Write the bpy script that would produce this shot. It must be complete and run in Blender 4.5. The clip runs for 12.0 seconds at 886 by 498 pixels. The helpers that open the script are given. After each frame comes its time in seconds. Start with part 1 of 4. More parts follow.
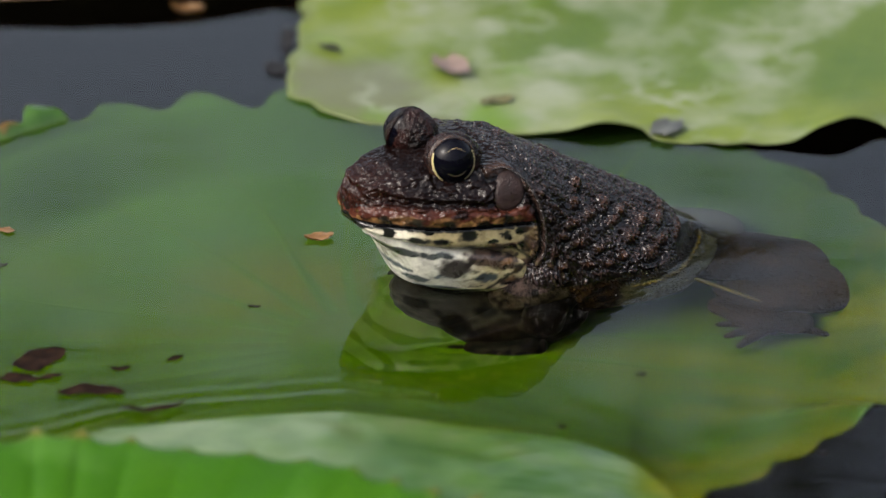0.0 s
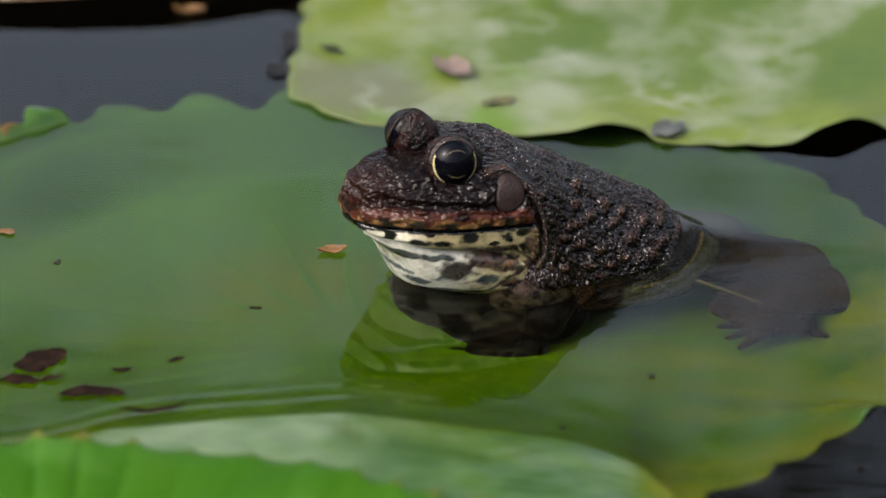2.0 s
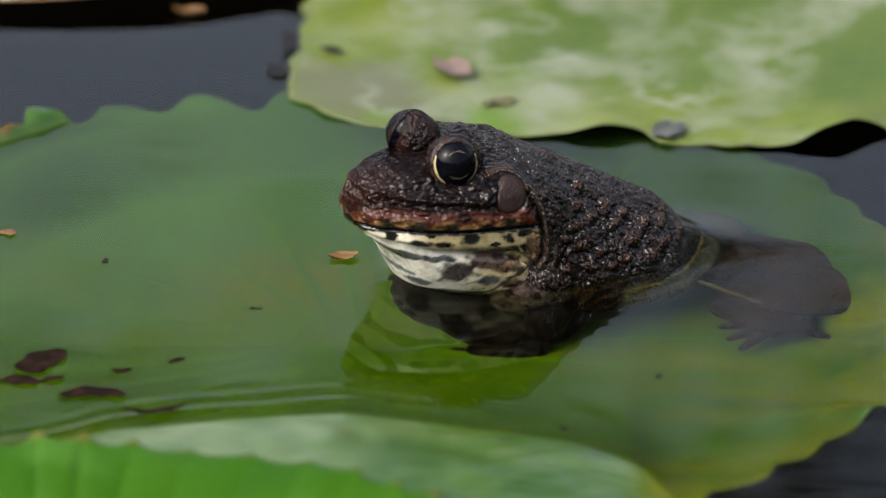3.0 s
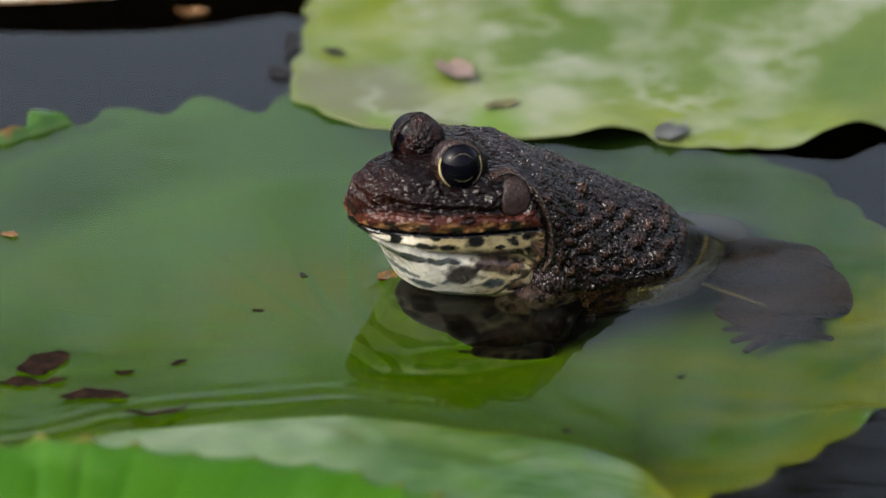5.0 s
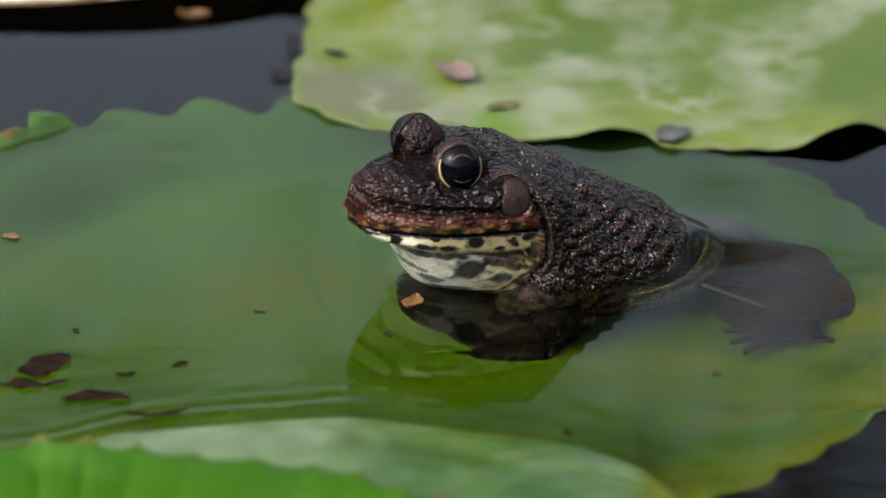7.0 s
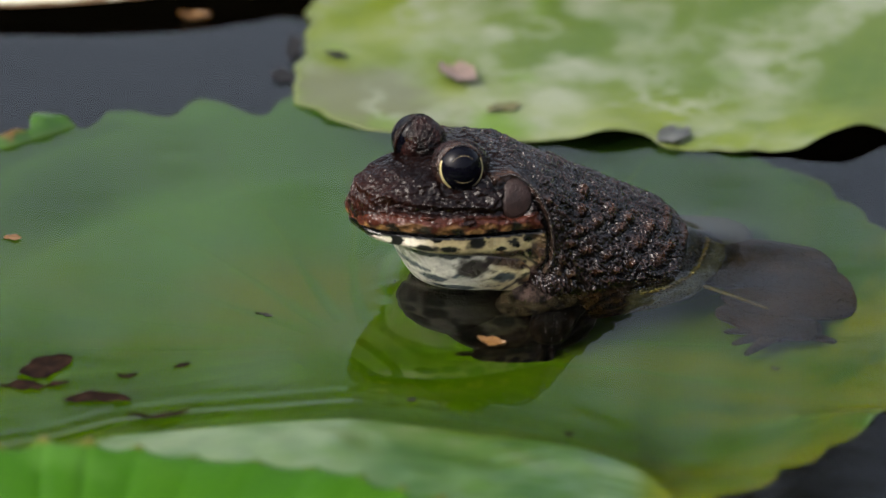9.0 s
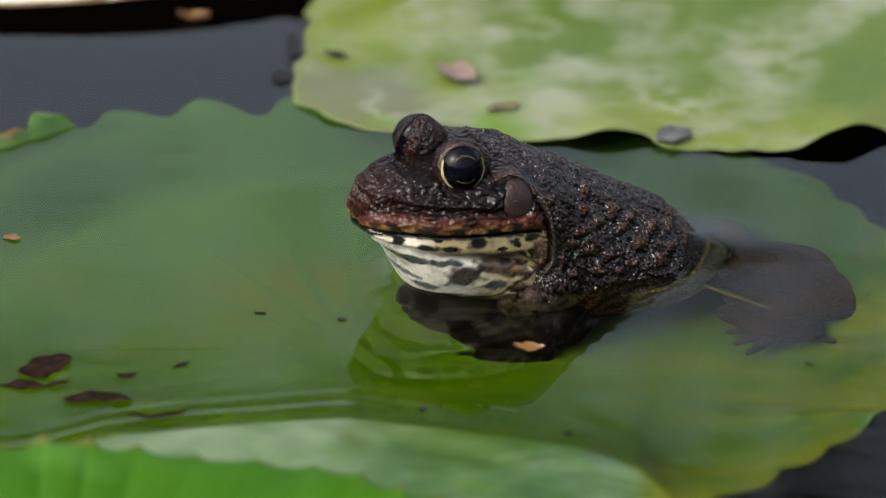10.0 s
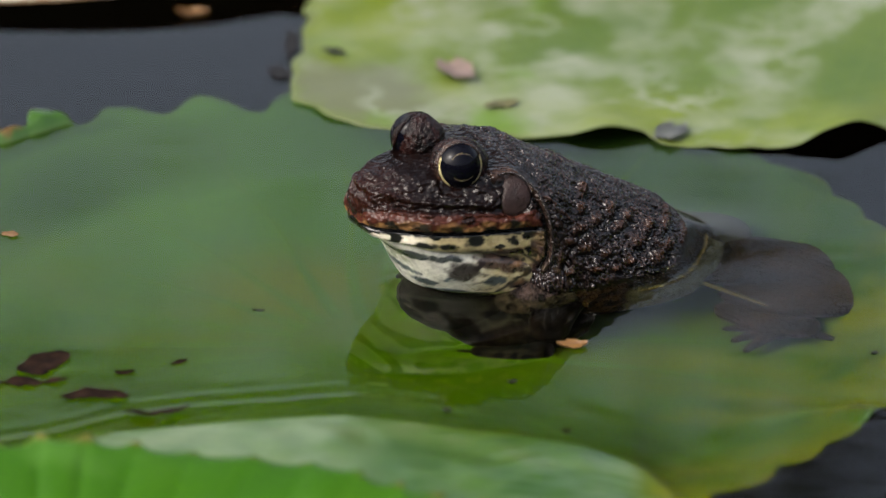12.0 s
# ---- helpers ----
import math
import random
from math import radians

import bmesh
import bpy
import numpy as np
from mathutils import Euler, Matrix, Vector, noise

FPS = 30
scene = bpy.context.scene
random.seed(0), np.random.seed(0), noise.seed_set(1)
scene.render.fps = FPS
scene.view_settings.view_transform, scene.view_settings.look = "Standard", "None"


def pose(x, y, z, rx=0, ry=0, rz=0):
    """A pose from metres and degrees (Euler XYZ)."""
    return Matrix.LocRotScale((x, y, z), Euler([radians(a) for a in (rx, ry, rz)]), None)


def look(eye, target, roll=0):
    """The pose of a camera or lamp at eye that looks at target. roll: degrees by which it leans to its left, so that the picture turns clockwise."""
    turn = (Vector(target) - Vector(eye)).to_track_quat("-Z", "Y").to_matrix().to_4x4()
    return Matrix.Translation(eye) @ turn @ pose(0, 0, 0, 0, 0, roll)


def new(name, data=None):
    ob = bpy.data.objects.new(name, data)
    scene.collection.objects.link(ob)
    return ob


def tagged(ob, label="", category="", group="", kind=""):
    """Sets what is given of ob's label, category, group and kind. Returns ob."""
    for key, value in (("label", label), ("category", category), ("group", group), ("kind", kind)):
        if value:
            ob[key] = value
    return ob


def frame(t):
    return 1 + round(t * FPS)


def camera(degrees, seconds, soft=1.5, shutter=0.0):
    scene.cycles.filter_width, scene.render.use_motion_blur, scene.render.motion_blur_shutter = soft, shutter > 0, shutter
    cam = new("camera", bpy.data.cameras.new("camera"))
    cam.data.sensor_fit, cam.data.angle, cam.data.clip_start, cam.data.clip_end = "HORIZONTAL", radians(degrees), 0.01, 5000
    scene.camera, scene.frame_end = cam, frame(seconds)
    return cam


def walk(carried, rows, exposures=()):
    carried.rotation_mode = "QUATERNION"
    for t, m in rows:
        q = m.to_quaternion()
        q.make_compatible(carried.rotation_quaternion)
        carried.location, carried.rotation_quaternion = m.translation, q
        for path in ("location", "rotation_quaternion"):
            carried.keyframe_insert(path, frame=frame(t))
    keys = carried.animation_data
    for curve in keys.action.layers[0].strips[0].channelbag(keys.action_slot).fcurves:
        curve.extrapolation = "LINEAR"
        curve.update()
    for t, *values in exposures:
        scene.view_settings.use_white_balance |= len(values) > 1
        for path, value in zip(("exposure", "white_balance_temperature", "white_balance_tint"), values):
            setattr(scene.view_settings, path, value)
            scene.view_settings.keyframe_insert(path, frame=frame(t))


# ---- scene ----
# ------------------------------------------------------------------ camera
# A long lens about 0.9 m from the animal, looking 25 degrees down on the pond.
LENS = 12.0
TILT = 25.0
DIST = 0.904
cam = camera(LENS, 12.0, soft=1.2)
cam.data.dof.use_dof = True
cam.data.dof.focus_distance = 0.893
cam.data.dof.aperture_fstop = 10.5
STEP = LENS / 1568.0
EYE = (0.0, -DIST * math.cos(radians(TILT)), DIST * math.sin(radians(TILT)))
# small drift of the lens: seconds, pan, tilt (in steps)
SWAY = [(0.0, 0, 0), (0.5, 0.5, 1), (1.0, 0.5, 1), (1.5, 2.5, 2), (2.0, 2, 2.5), (2.5, 2.5, 2.5), (3.0, 3, 4),
        (4.0, 5, 6), (5.0, 7, 7.5), (5.5, 4.5, 4.5), (6.0, 5, 8), (6.5, 7, 8), (7.0, 9.5, 10.5), (8.0, 11, 12),
        (9.0, 12, 13), (9.5, 6, 9.5), (10.0, 10.5, 12.5), (10.5, 6, 8.5), (11.0, 3.5, 5), (11.5, 4, 4.5), (12.0, 7.5, 7)]
BASE = look(EYE, (0, 0, 0))
walk(cam, [(t, BASE @ pose(0, 0, 0, v * STEP, h * STEP, 0)) for t, h, v in SWAY])

# ------------------------------------------------------------------ light
SUN_ELEV, SUN_AZ = 50.0, 240.0
world = bpy.data.worlds.new("sky")
scene.world = world
world.use_nodes = True
wn = world.node_tree.nodes
wl = world.node_tree.links
sky = wn.new("ShaderNodeTexSky")
sky.sky_type = "NISHITA"
sky.sun_disc = False
sky.sun_elevation = radians(SUN_ELEV)
sky.sun_rotation = radians(SUN_AZ)
sky.dust_density = 8.0
sky.air_density = 1.0
veil = wn.new("ShaderNodeHueSaturation")
veil.inputs["Saturation"].default_value = 0.62
wl.new(sky.outputs[0], veil.inputs["Color"])
wl.new(veil.outputs[0], wn["Background"].inputs[0])
wn["Background"].inputs[1].default_value = 0.29
sun = new("sun", bpy.data.lights.new("sun", "SUN"))
sun.data.energy = 0.5
sun.data.angle = radians(11)
sun.data.color = (1.0, 0.97, 0.92)
_d = Vector((math.sin(radians(SUN_AZ)) * math.cos(radians(SUN_ELEV)), math.cos(radians(SUN_AZ)) * math.cos(radians(SUN_ELEV)), math.sin(radians(SUN_ELEV))))
sun.matrix_world = look(_d * 3, (0, 0, 0))
scene.view_settings.exposure = 0.5

MM = 0.001


# ------------------------------------------------------------------ materials
class Nodes:
    """A short hand for building a node material."""

    def __init__(self, name):
        self.mat = bpy.data.materials.new(name)
        self.mat.use_nodes = True
        self.tree = self.mat.node_tree
        self.bsdf = self.tree.nodes["Principled BSDF"]
        self.out = self.tree.nodes["Material Output"]

    def add(self, kind, **values):
        n = self.tree.nodes.new(kind)
        for k, v in values.items():
            if k in n.inputs:
                n.inputs[k].default_value = v
        return n

    def link(self, a, b):
        self.tree.links.new(a, b)

    def coords(self, which="Object"):
        return self.tree.nodes.new("ShaderNodeTexCoord").outputs[which]

    def noise(self, scale, detail=4.0, rough=0.55, vec=None, stretch=None):
        n = self.add("ShaderNodeTexNoise", Scale=scale, Detail=detail, Roughness=rough)
        v = vec or self.coords()
        if stretch:
            m = self.tree.nodes.new("ShaderNodeMapping")
            m.inputs["Scale"].default_value = stretch
            self.link(v, m.inputs["Vector"])
            v = m.outputs[0]
        self.link(v, n.inputs["Vector"])
        return n.outputs["Fac"]

    def ramp(self, fac, stops):
        n = self.tree.nodes.new("ShaderNodeValToRGB")
        el = n.color_ramp.elements
        while len(el) < len(stops):
            el.new(0.5)
        for e, (p, c) in zip(el, stops):
            e.position = p
            e.color = (*c, 1) if len(c) == 3 else c
        self.link(fac, n.inputs[0])
        return n.outputs[0]

    def mix(self, fac, a, b, mode="MIX"):
        n = self.tree.nodes.new("ShaderNodeMix")
        n.data_type = "RGBA"
        n.blend_type = mode
        for sock, v in ((n.inputs[0], fac), (n.inputs[6], a), (n.inputs[7], b)):
            if isinstance(v, (int, float)):
                sock.default_value = v
            elif isinstance(v, tuple):
                sock.default_value = (*v, 1)
            else:
                self.link(v, sock)
        return n.outputs[2]

    def math(self, op, a, b=0.0):
        n = self.tree.nodes.new("ShaderNodeMath")
        n.operation = op
        for sock, v in ((n.inputs[0], a), (n.inputs[1], b)):
            if isinstance(v, (int, float)):
                sock.default_value = v
            else:
                self.link(v, sock)
        return n.outputs[0]

    def air_gloss(self, wet, dry):
        """Gloss of a skin that is partly under water: almost none where it meets water instead of air."""
        sep = self.tree.nodes.new("ShaderNodeSeparateXYZ")
        self.link(self.coords("Object"), sep.inputs[0])
        m = self.tree.nodes.new("ShaderNodeMapRange")
        for key, v in (("From Min", -0.0006), ("From Max", 0.0004), ("To Min", wet), ("To Max", dry)):
            m.inputs[key].default_value = v
        self.link(sep.outputs[2], m.inputs["Value"])
        self.link(m.outputs[0], self.bsdf.inputs["Specular IOR Level"])

    def bump(self, height, strength, distance):
        n = self.add("ShaderNodeBump", Strength=strength, Distance=distance)
        self.link(height, n.inputs["Height"])
        self.link(n.outputs[0], self.bsdf.inputs["Normal"])

    def base(self, c):
        if isinstance(c, tuple):
            self.bsdf.inputs["Base Color"].default_value = (*c, 1)
        else:
            self.link(c, self.bsdf.inputs["Base Color"])

    def rough(self, v, spec=0.5):
        if isinstance(v, float):
            self.bsdf.inputs["Roughness"].default_value = v
        else:
            self.link(v, self.bsdf.inputs["Roughness"])
        self.bsdf.inputs["Specular IOR Level"].default_value = spec


def leaf_material(name, low, mid, high, stain, stain_lo, stain_hi, rough=0.45, vein=0.12, scale=14.0, spec=0.4, rim=(0.10, 0.05, 0.015), rim_from=0.985, patch_scale=0, wet=False, relief=0.35, flush=None, withered=None):
    """Lily leaf: three greens in cloudy patches, pale veins along the polar UV, stains with a ragged edge."""
    k = Nodes(name)
    patch = k.noise(scale, 5, 0.6)
    col = k.ramp(patch, [(0.30, low), (0.52, mid), (0.72, high)])
    fine = k.noise(scale * 9, 4, 0.6)
    col = k.mix(k.math("MULTIPLY", fine, 0.35), col, mid)
    uv = k.coords("UV")
    sep = k.tree.nodes.new("ShaderNodeSeparateXYZ")
    k.link(uv, sep.inputs[0])
    wob = k.math("MULTIPLY", k.math("SUBTRACT", k.noise(scale * 2, 2), 0.5), 0.35)
    turn = k.math("ADD", k.math("MULTIPLY", sep.outputs[0], 26.0), wob)
    ridge = k.math("ABSOLUTE", k.math("SUBTRACT", k.math("FRACT", turn), 0.5))
    line = k.ramp(ridge, [(0.0, (1, 1, 1)), (0.05, (0.35, 0.35, 0.35)), (0.13, (0, 0, 0))])
    lf = k.math("MULTIPLY", line, vein)
    col = k.mix(lf, col, high)
    st = k.ramp(k.noise(patch_scale or scale * 1.7, 3 if patch_scale else 6, 0.55, None, (0.4, 1.0, 1.0) if wet else None), [(stain_lo, (0, 0, 0)), (stain_hi, (1, 1, 1))])
    col = k.mix(st, col, stain)
    if flush:
        wide = k.math("MULTIPLY", k.ramp(sep.outputs[1], [(0.66, (0, 0, 0)), (0.95, (1, 1, 1))]), k.ramp(k.noise(38.0, 4, 0.6), [(0.35, (0.15, 0.15, 0.15)), (0.6, (1, 1, 1))]))
        col = k.mix(wide, col, flush)
    if withered:
        spot_at = k.tree.nodes.new("ShaderNodeVectorMath")
        spot_at.operation = "DISTANCE"
        k.link(k.coords(), spot_at.inputs[0])
        spot_at.inputs[1].default_value = withered[0]
        far = k.math("ADD", spot_at.outputs["Value"], k.math("MULTIPLY", k.math("SUBTRACT", k.noise(45.0, 5, 0.65), 0.5), 0.05))
        col = k.mix(k.ramp(far, [(withered[1] * 0.75, (0.85, 0.85, 0.85)), (withered[1] * 1.1, (0, 0, 0))]), col, withered[2])
    if withered:
        net = k.ramp(k.math("ABSOLUTE", k.math("SUBTRACT", k.noise(34.0, 4, 0.6), 0.5)), [(0.0, (0.9, 0.9, 0.9)), (0.06, (0, 0, 0))])
        col = k.mix(k.math("MULTIPLY", net, k.ramp(k.noise(20.0, 3), [(0.42, (0, 0, 0)), (0.6, (1, 1, 1))])), col, stain)
        lush = k.ramp(k.noise(26.0, 4, 0.6), [(0.56, (0, 0, 0)), (0.68, (0.8, 0.8, 0.8))])
        col = k.mix(lush, col, (0.060, 0.115, 0.004))
    edge = k.math("ADD", sep.outputs[1], k.math("MULTIPLY", k.math("SUBTRACT", k.noise(160.0, 3), 0.5), 0.05))
    col = k.mix(k.ramp(edge, [(rim_from - 0.012, (0, 0, 0)), (min(1.0, rim_from + 0.008), (1, 1, 1))]), col, rim)
    if wet:
        # dull green painted over the far half stands for haze in deeper water
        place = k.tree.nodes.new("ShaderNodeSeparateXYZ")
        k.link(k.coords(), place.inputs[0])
        murk_y = k.math("ADD", k.math("ADD", place.outputs[1], k.math("MULTIPLY", place.outputs[0], 0.25)), k.math("MULTIPLY", k.math("SUBTRACT", k.noise(30.0, 4, 0.6), 0.5), 0.09))
        murk = k.tree.nodes.new("ShaderNodeMapRange")
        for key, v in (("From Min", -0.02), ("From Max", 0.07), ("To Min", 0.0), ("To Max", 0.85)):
            murk.inputs[key].default_value = v
        k.link(murk_y, murk.inputs["Value"])
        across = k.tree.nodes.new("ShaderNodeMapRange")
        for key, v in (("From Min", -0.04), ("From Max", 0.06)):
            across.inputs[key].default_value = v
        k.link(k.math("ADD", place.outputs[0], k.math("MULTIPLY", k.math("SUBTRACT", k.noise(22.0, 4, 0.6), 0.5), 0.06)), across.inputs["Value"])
        col = k.mix(murk.outputs[0], col, k.mix(across.outputs[0], (0.036, 0.078, 0.013), (0.013, 0.032, 0.006)))
        # the near right part has yellowed
        slant = k.math("SUBTRACT", place.outputs[0], place.outputs[1])
        aged = k.tree.nodes.new("ShaderNodeMapRange")
        for key, v in (("From Min", 0.03), ("From Max", 0.09), ("To Min", 0.0), ("To Max", 1.0)):
            aged.inputs[key].default_value = v
        k.link(slant, aged.inputs["Value"])
        streak = k.ramp(k.noise(32.0, 5, 0.6, None, (0.4, 1.0, 1.0)), [(0.42, (0.0, 0.0, 0.0)), (0.58, (1, 1, 1))])
        col = k.mix(k.math("MULTIPLY", aged.outputs[0], streak), col, (0.068, 0.072, 0.0005))
        # a yellowed, silty patch near the stalk
        stalk = k.tree.nodes.new("ShaderNodeVectorMath")
        stalk.operation = "DISTANCE"
        k.link(k.coords(), stalk.inputs[0])
        stalk.inputs[1].default_value = (-0.018, 0.030, -0.030)
        near_stalk = k.math("ADD", stalk.outputs["Value"], k.math("MULTIPLY", k.math("SUBTRACT", k.noise(40.0, 5, 0.65, None, (0.5, 1.0, 1.0)), 0.5), 0.05))
        col = k.mix(k.ramp(near_stalk, [(0.008, (0.75, 0.75, 0.75)), (0.030, (0, 0, 0))]), col, (0.062, 0.068, 0.002))
        # the dry part above water is painted pale for the sky sheen on it
        sheen = k.tree.nodes.new("ShaderNodeMapRange")
        for key, v in (("From Min", -0.0017), ("From Max", 0.0002), ("To Min", 0.0), ("To Max", 0.95)):
            sheen.inputs[key].default_value = v
        k.link(place.outputs[2], sheen.inputs["Value"])
        front = k.tree.nodes.new("ShaderNodeMapRange")
        for key, v in (("From Min", -0.03), ("From Max", 0.0), ("To Min", 1.0), ("To Max", 0.15)):
            front.inputs[key].default_value = v
        k.link(place.outputs[1], front.inputs["Value"])
        sheen_col = k.ramp(k.noise(55.0, 5, 0.65, None, (0.6, 1.0, 1.0)), [(0.36, (0.034, 0.074, 0.010)), (0.62, (0.092, 0.130, 0.060))])
        shade_x = k.math("ADD", place.outputs[0], k.math("MULTIPLY", k.math("SUBTRACT", k.noise(26.0, 5, 0.6), 0.5), 0.07))
        across_front = k.ramp(k.math("ADD", k.math("MULTIPLY", shade_x, 10.0), 0.5), [(0.28, (0, 0, 0)), (0.62, (1, 1, 1))])
        deep_green = k.ramp(k.noise(70.0, 6, 0.7, None, (0.6, 1.0, 1.0)), [(0.38, (0.012, 0.045, 0.002)), (0.55, (0.030, 0.070, 0.009)), (0.70, (0.07, 0.105, 0.038))])
        sheen_col = k.mix(across_front, sheen_col, deep_green)
        col = k.mix(k.math("MULTIPLY", sheen.outputs[0], front.outputs[0]), col, sheen_col)
        # the lifted far rim is fresh green with rusty teeth
        lifted = k.tree.nodes.new("ShaderNodeMapRange")
        for key, v in (("From Min", 0.0), ("From Max", 0.0012)):
            lifted.inputs[key].default_value = v
        k.link(place.outputs[2], lifted.inputs["Value"])
        back = k.tree.nodes.new("ShaderNodeMapRange")
        for key, v in (("From Min", 0.0), ("From Max", 0.03)):
            back.inputs[key].default_value = v
        k.link(place.outputs[1], back.inputs["Value"])
        fresh = k.mix(k.ramp(edge, [(0.985, (0, 0, 0)), (1.0, (1, 1, 1))]), (0.020, 0.062, 0.0015), (0.10, 0.035, 0.008))
        col = k.mix(k.math("MULTIPLY", lifted.outputs[0], back.outputs[0]), col, fresh)
    k.base(col)
    k.rough(rough, spec)
    if wet:
        k.air_gloss(0.03, spec)
    k.bump(k.math("ADD", k.math("MULTIPLY", line, 0.4), k.math("MULTIPLY", fine, 0.7)), relief, 0.0006)
    return k.mat


def plain_material(name, c1, c2, scale, rough, bump=0.3, dist=0.0003, spec=0.5, wet=False):
    k = Nodes(name)
    n = k.noise(scale, 5, 0.6)
    k.base(k.ramp(n, [(0.35, c1), (0.65, c2)]))
    k.rough(rough, spec)
    if wet:
        k.air_gloss(0.03, spec)
    k.bump(k.noise(scale * 4, 4, 0.6), bump, dist)
    return k.mat


def pattern_material(name, rough=0.28, grain=900.0, bump=0.6, dist=0.0004, spec=0.5):
    """Wet animal skin: the markings come with the mesh, grain and gloss vary over it."""
    k = Nodes(name)
    at = k.tree.nodes.new("ShaderNodeAttribute")
    at.attribute_name = "markings"
    n = k.noise(grain * 0.5, 4, 0.6)
    col = k.mix(1.0, at.outputs["Color"], k.ramp(n, [(0.3, (0.55, 0.52, 0.5)), (0.7, (1.25, 1.2, 1.15))]), "MULTIPLY")
    k.base(col)
    rr = k.ramp(k.noise(260.0, 3), [(0.35, (rough * 0.6,) * 3), (0.65, (rough * 1.6,) * 3)])
    k.rough(rr, spec)
    k.air_gloss(0.03, spec)
    v = k.add("ShaderNodeTexVoronoi", Scale=grain)
    k.link(k.coords(), v.inputs["Vector"])
    v.feature = "SMOOTH_F1"
    knob = k.math("SUBTRACT", 1.0, k.math("MULTIPLY", k.math("POWER", v.outputs["Distance"], 2.0), 1.6))
    k.bump(k.math("ADD", knob, k.math("MULTIPLY", n, 0.7)), bump, dist)
    return k.mat


def water_material():
    k = Nodes("pond_water")
    k.tree.nodes.remove(k.bsdf)
    clear = k.tree.nodes.new("ShaderNodeBsdfRefraction")
    clear.inputs["Color"].default_value = (0.70, 0.78, 0.56, 1)
    clear.inputs["Roughness"].default_value = 0.0
    clear.inputs["IOR"].default_value = 1.333
    gloss = k.tree.nodes.new("ShaderNodeBsdfGlossy")
    gloss.inputs["Roughness"].default_value = 0.02
    fres = k.add("ShaderNodeFresnel", IOR=1.333)
    mixer = k.tree.nodes.new("ShaderNodeMixShader")
    k.link(fres.outputs[0], mixer.inputs[0])
    k.link(clear.outputs[0], mixer.inputs[1])
    k.link(gloss.outputs[0], mixer.inputs[2])
    k.link(mixer.outputs[0], k.out.inputs[0])
    return k.mat


M_WATER = water_material()
M_MUD = plain_material("pond_mud", (0.0012, 0.001, 0.0008), (0.003, 0.0022, 0.0016), 6.0, 0.9, 0.3, 0.01, 0.0)
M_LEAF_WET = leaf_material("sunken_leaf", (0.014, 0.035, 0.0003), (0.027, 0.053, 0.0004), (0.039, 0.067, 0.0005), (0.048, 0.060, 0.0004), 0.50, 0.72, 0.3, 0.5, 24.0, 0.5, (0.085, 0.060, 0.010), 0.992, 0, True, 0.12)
M_LEAF_FAR = leaf_material("dry_pale_leaf", (0.026, 0.056, 0.003), (0.048, 0.077, 0.006), (0.072, 0.099, 0.018), (0.140, 0.160, 0.112), 0.47, 0.64, 0.5, 0.1, 18.0, 0.4, (0.065, 0.085, 0.02), 0.99, 30.0, False, 0.35, (0.085, 0.112, 0.004), ((-0.142, -0.090, 0.0), 0.034, (0.066, 0.072, 0.040)))
M_LEAF_FRONT = leaf_material("fresh_leaf", (0.011, 0.048, 0.0004), (0.018, 0.068, 0.0005), (0.028, 0.084, 0.001), (0.034, 0.095, 0.010), 0.55, 0.72, 0.5, 0.15, 22.0, 0.1, (0.085, 0.075, 0.014), 0.996)
M_UNDER = plain_material("leaf_underside", (0.012, 0.006, 0.006), (0.03, 0.012, 0.012), 40.0, 0.8, 0.3, 0.0003, 0.0)
M_VEIN = plain_material("leaf_vein", (0.029, 0.058, 0.0006), (0.037, 0.068, 0.0009), 60.0, 0.4, 0.1, 0.0002, 0.5, True)
M_VEIN_DRY = plain_material("dry_leaf_vein", (0.082, 0.122, 0.022), (0.11, 0.148, 0.045), 200.0, 0.5)
M_LEAF_PALE = leaf_material("bleached_leaf", (0.5, 0.52, 0.4), (0.62, 0.63, 0.5), (0.7, 0.7, 0.6), (0.4, 0.42, 0.3), 0.6, 0.8, 0.6, 0.1, 12.0)
M_DEBRIS = plain_material("rotting_leaf", (0.003, 0.0016, 0.0012), (0.016, 0.0085, 0.0055), 300.0, 0.7, 0.3, 0.0003, 0.03)
M_ORANGE = plain_material("orange_petal", (0.075, 0.033, 0.007), (0.12, 0.058, 0.012), 400.0, 0.45)
M_PINK = plain_material("pink_petal", (0.085, 0.062, 0.050), (0.13, 0.090, 0.075), 300.0, 0.5)
# black of the drifting specks, also used to paint in dark reflection
M_SPECK_SHADE = plain_material("black_specks_and_shade", (0.003, 0.003, 0.003), (0.010, 0.008, 0.007), 300.0, 0.5, 0.3, 0.0003, 0.15)
M_STAIN = plain_material("dry_brown_scrap", (0.045, 0.045, 0.012), (0.07, 0.065, 0.02), 200.0, 0.6)
M_SLATE = plain_material("slate_grey_mark", (0.022, 0.023, 0.022), (0.055, 0.058, 0.048), 150.0, 0.4)
M_HEDGE = plain_material("bank_foliage", (0.03, 0.042, 0.016), (0.10, 0.125, 0.06), 9.0, 0.7, 0.8, 0.03)
M_SKIN = pattern_material("wet_skin", 0.07, 1250.0, 0.95, 0.00046, 0.34)
M_HEAD = pattern_material("wet_head_skin", 0.045, 950.0, 0.85, 0.00042, 0.16)
M_THROAT = pattern_material("throat_skin", 0.3, 700.0, 0.3, 0.0002)
M_LEG = plain_material("leg_skin", (0.006, 0.0027, 0.0011), (0.020, 0.0095, 0.0042), 120.0, 0.5, 1.0, 0.002, 0.03)
M_LID = plain_material("eyelid_skin", (0.0012, 0.0008, 0.0008), (0.013, 0.0042, 0.0034), 300.0, 0.09, 0.9, 0.0006, 0.17, True)
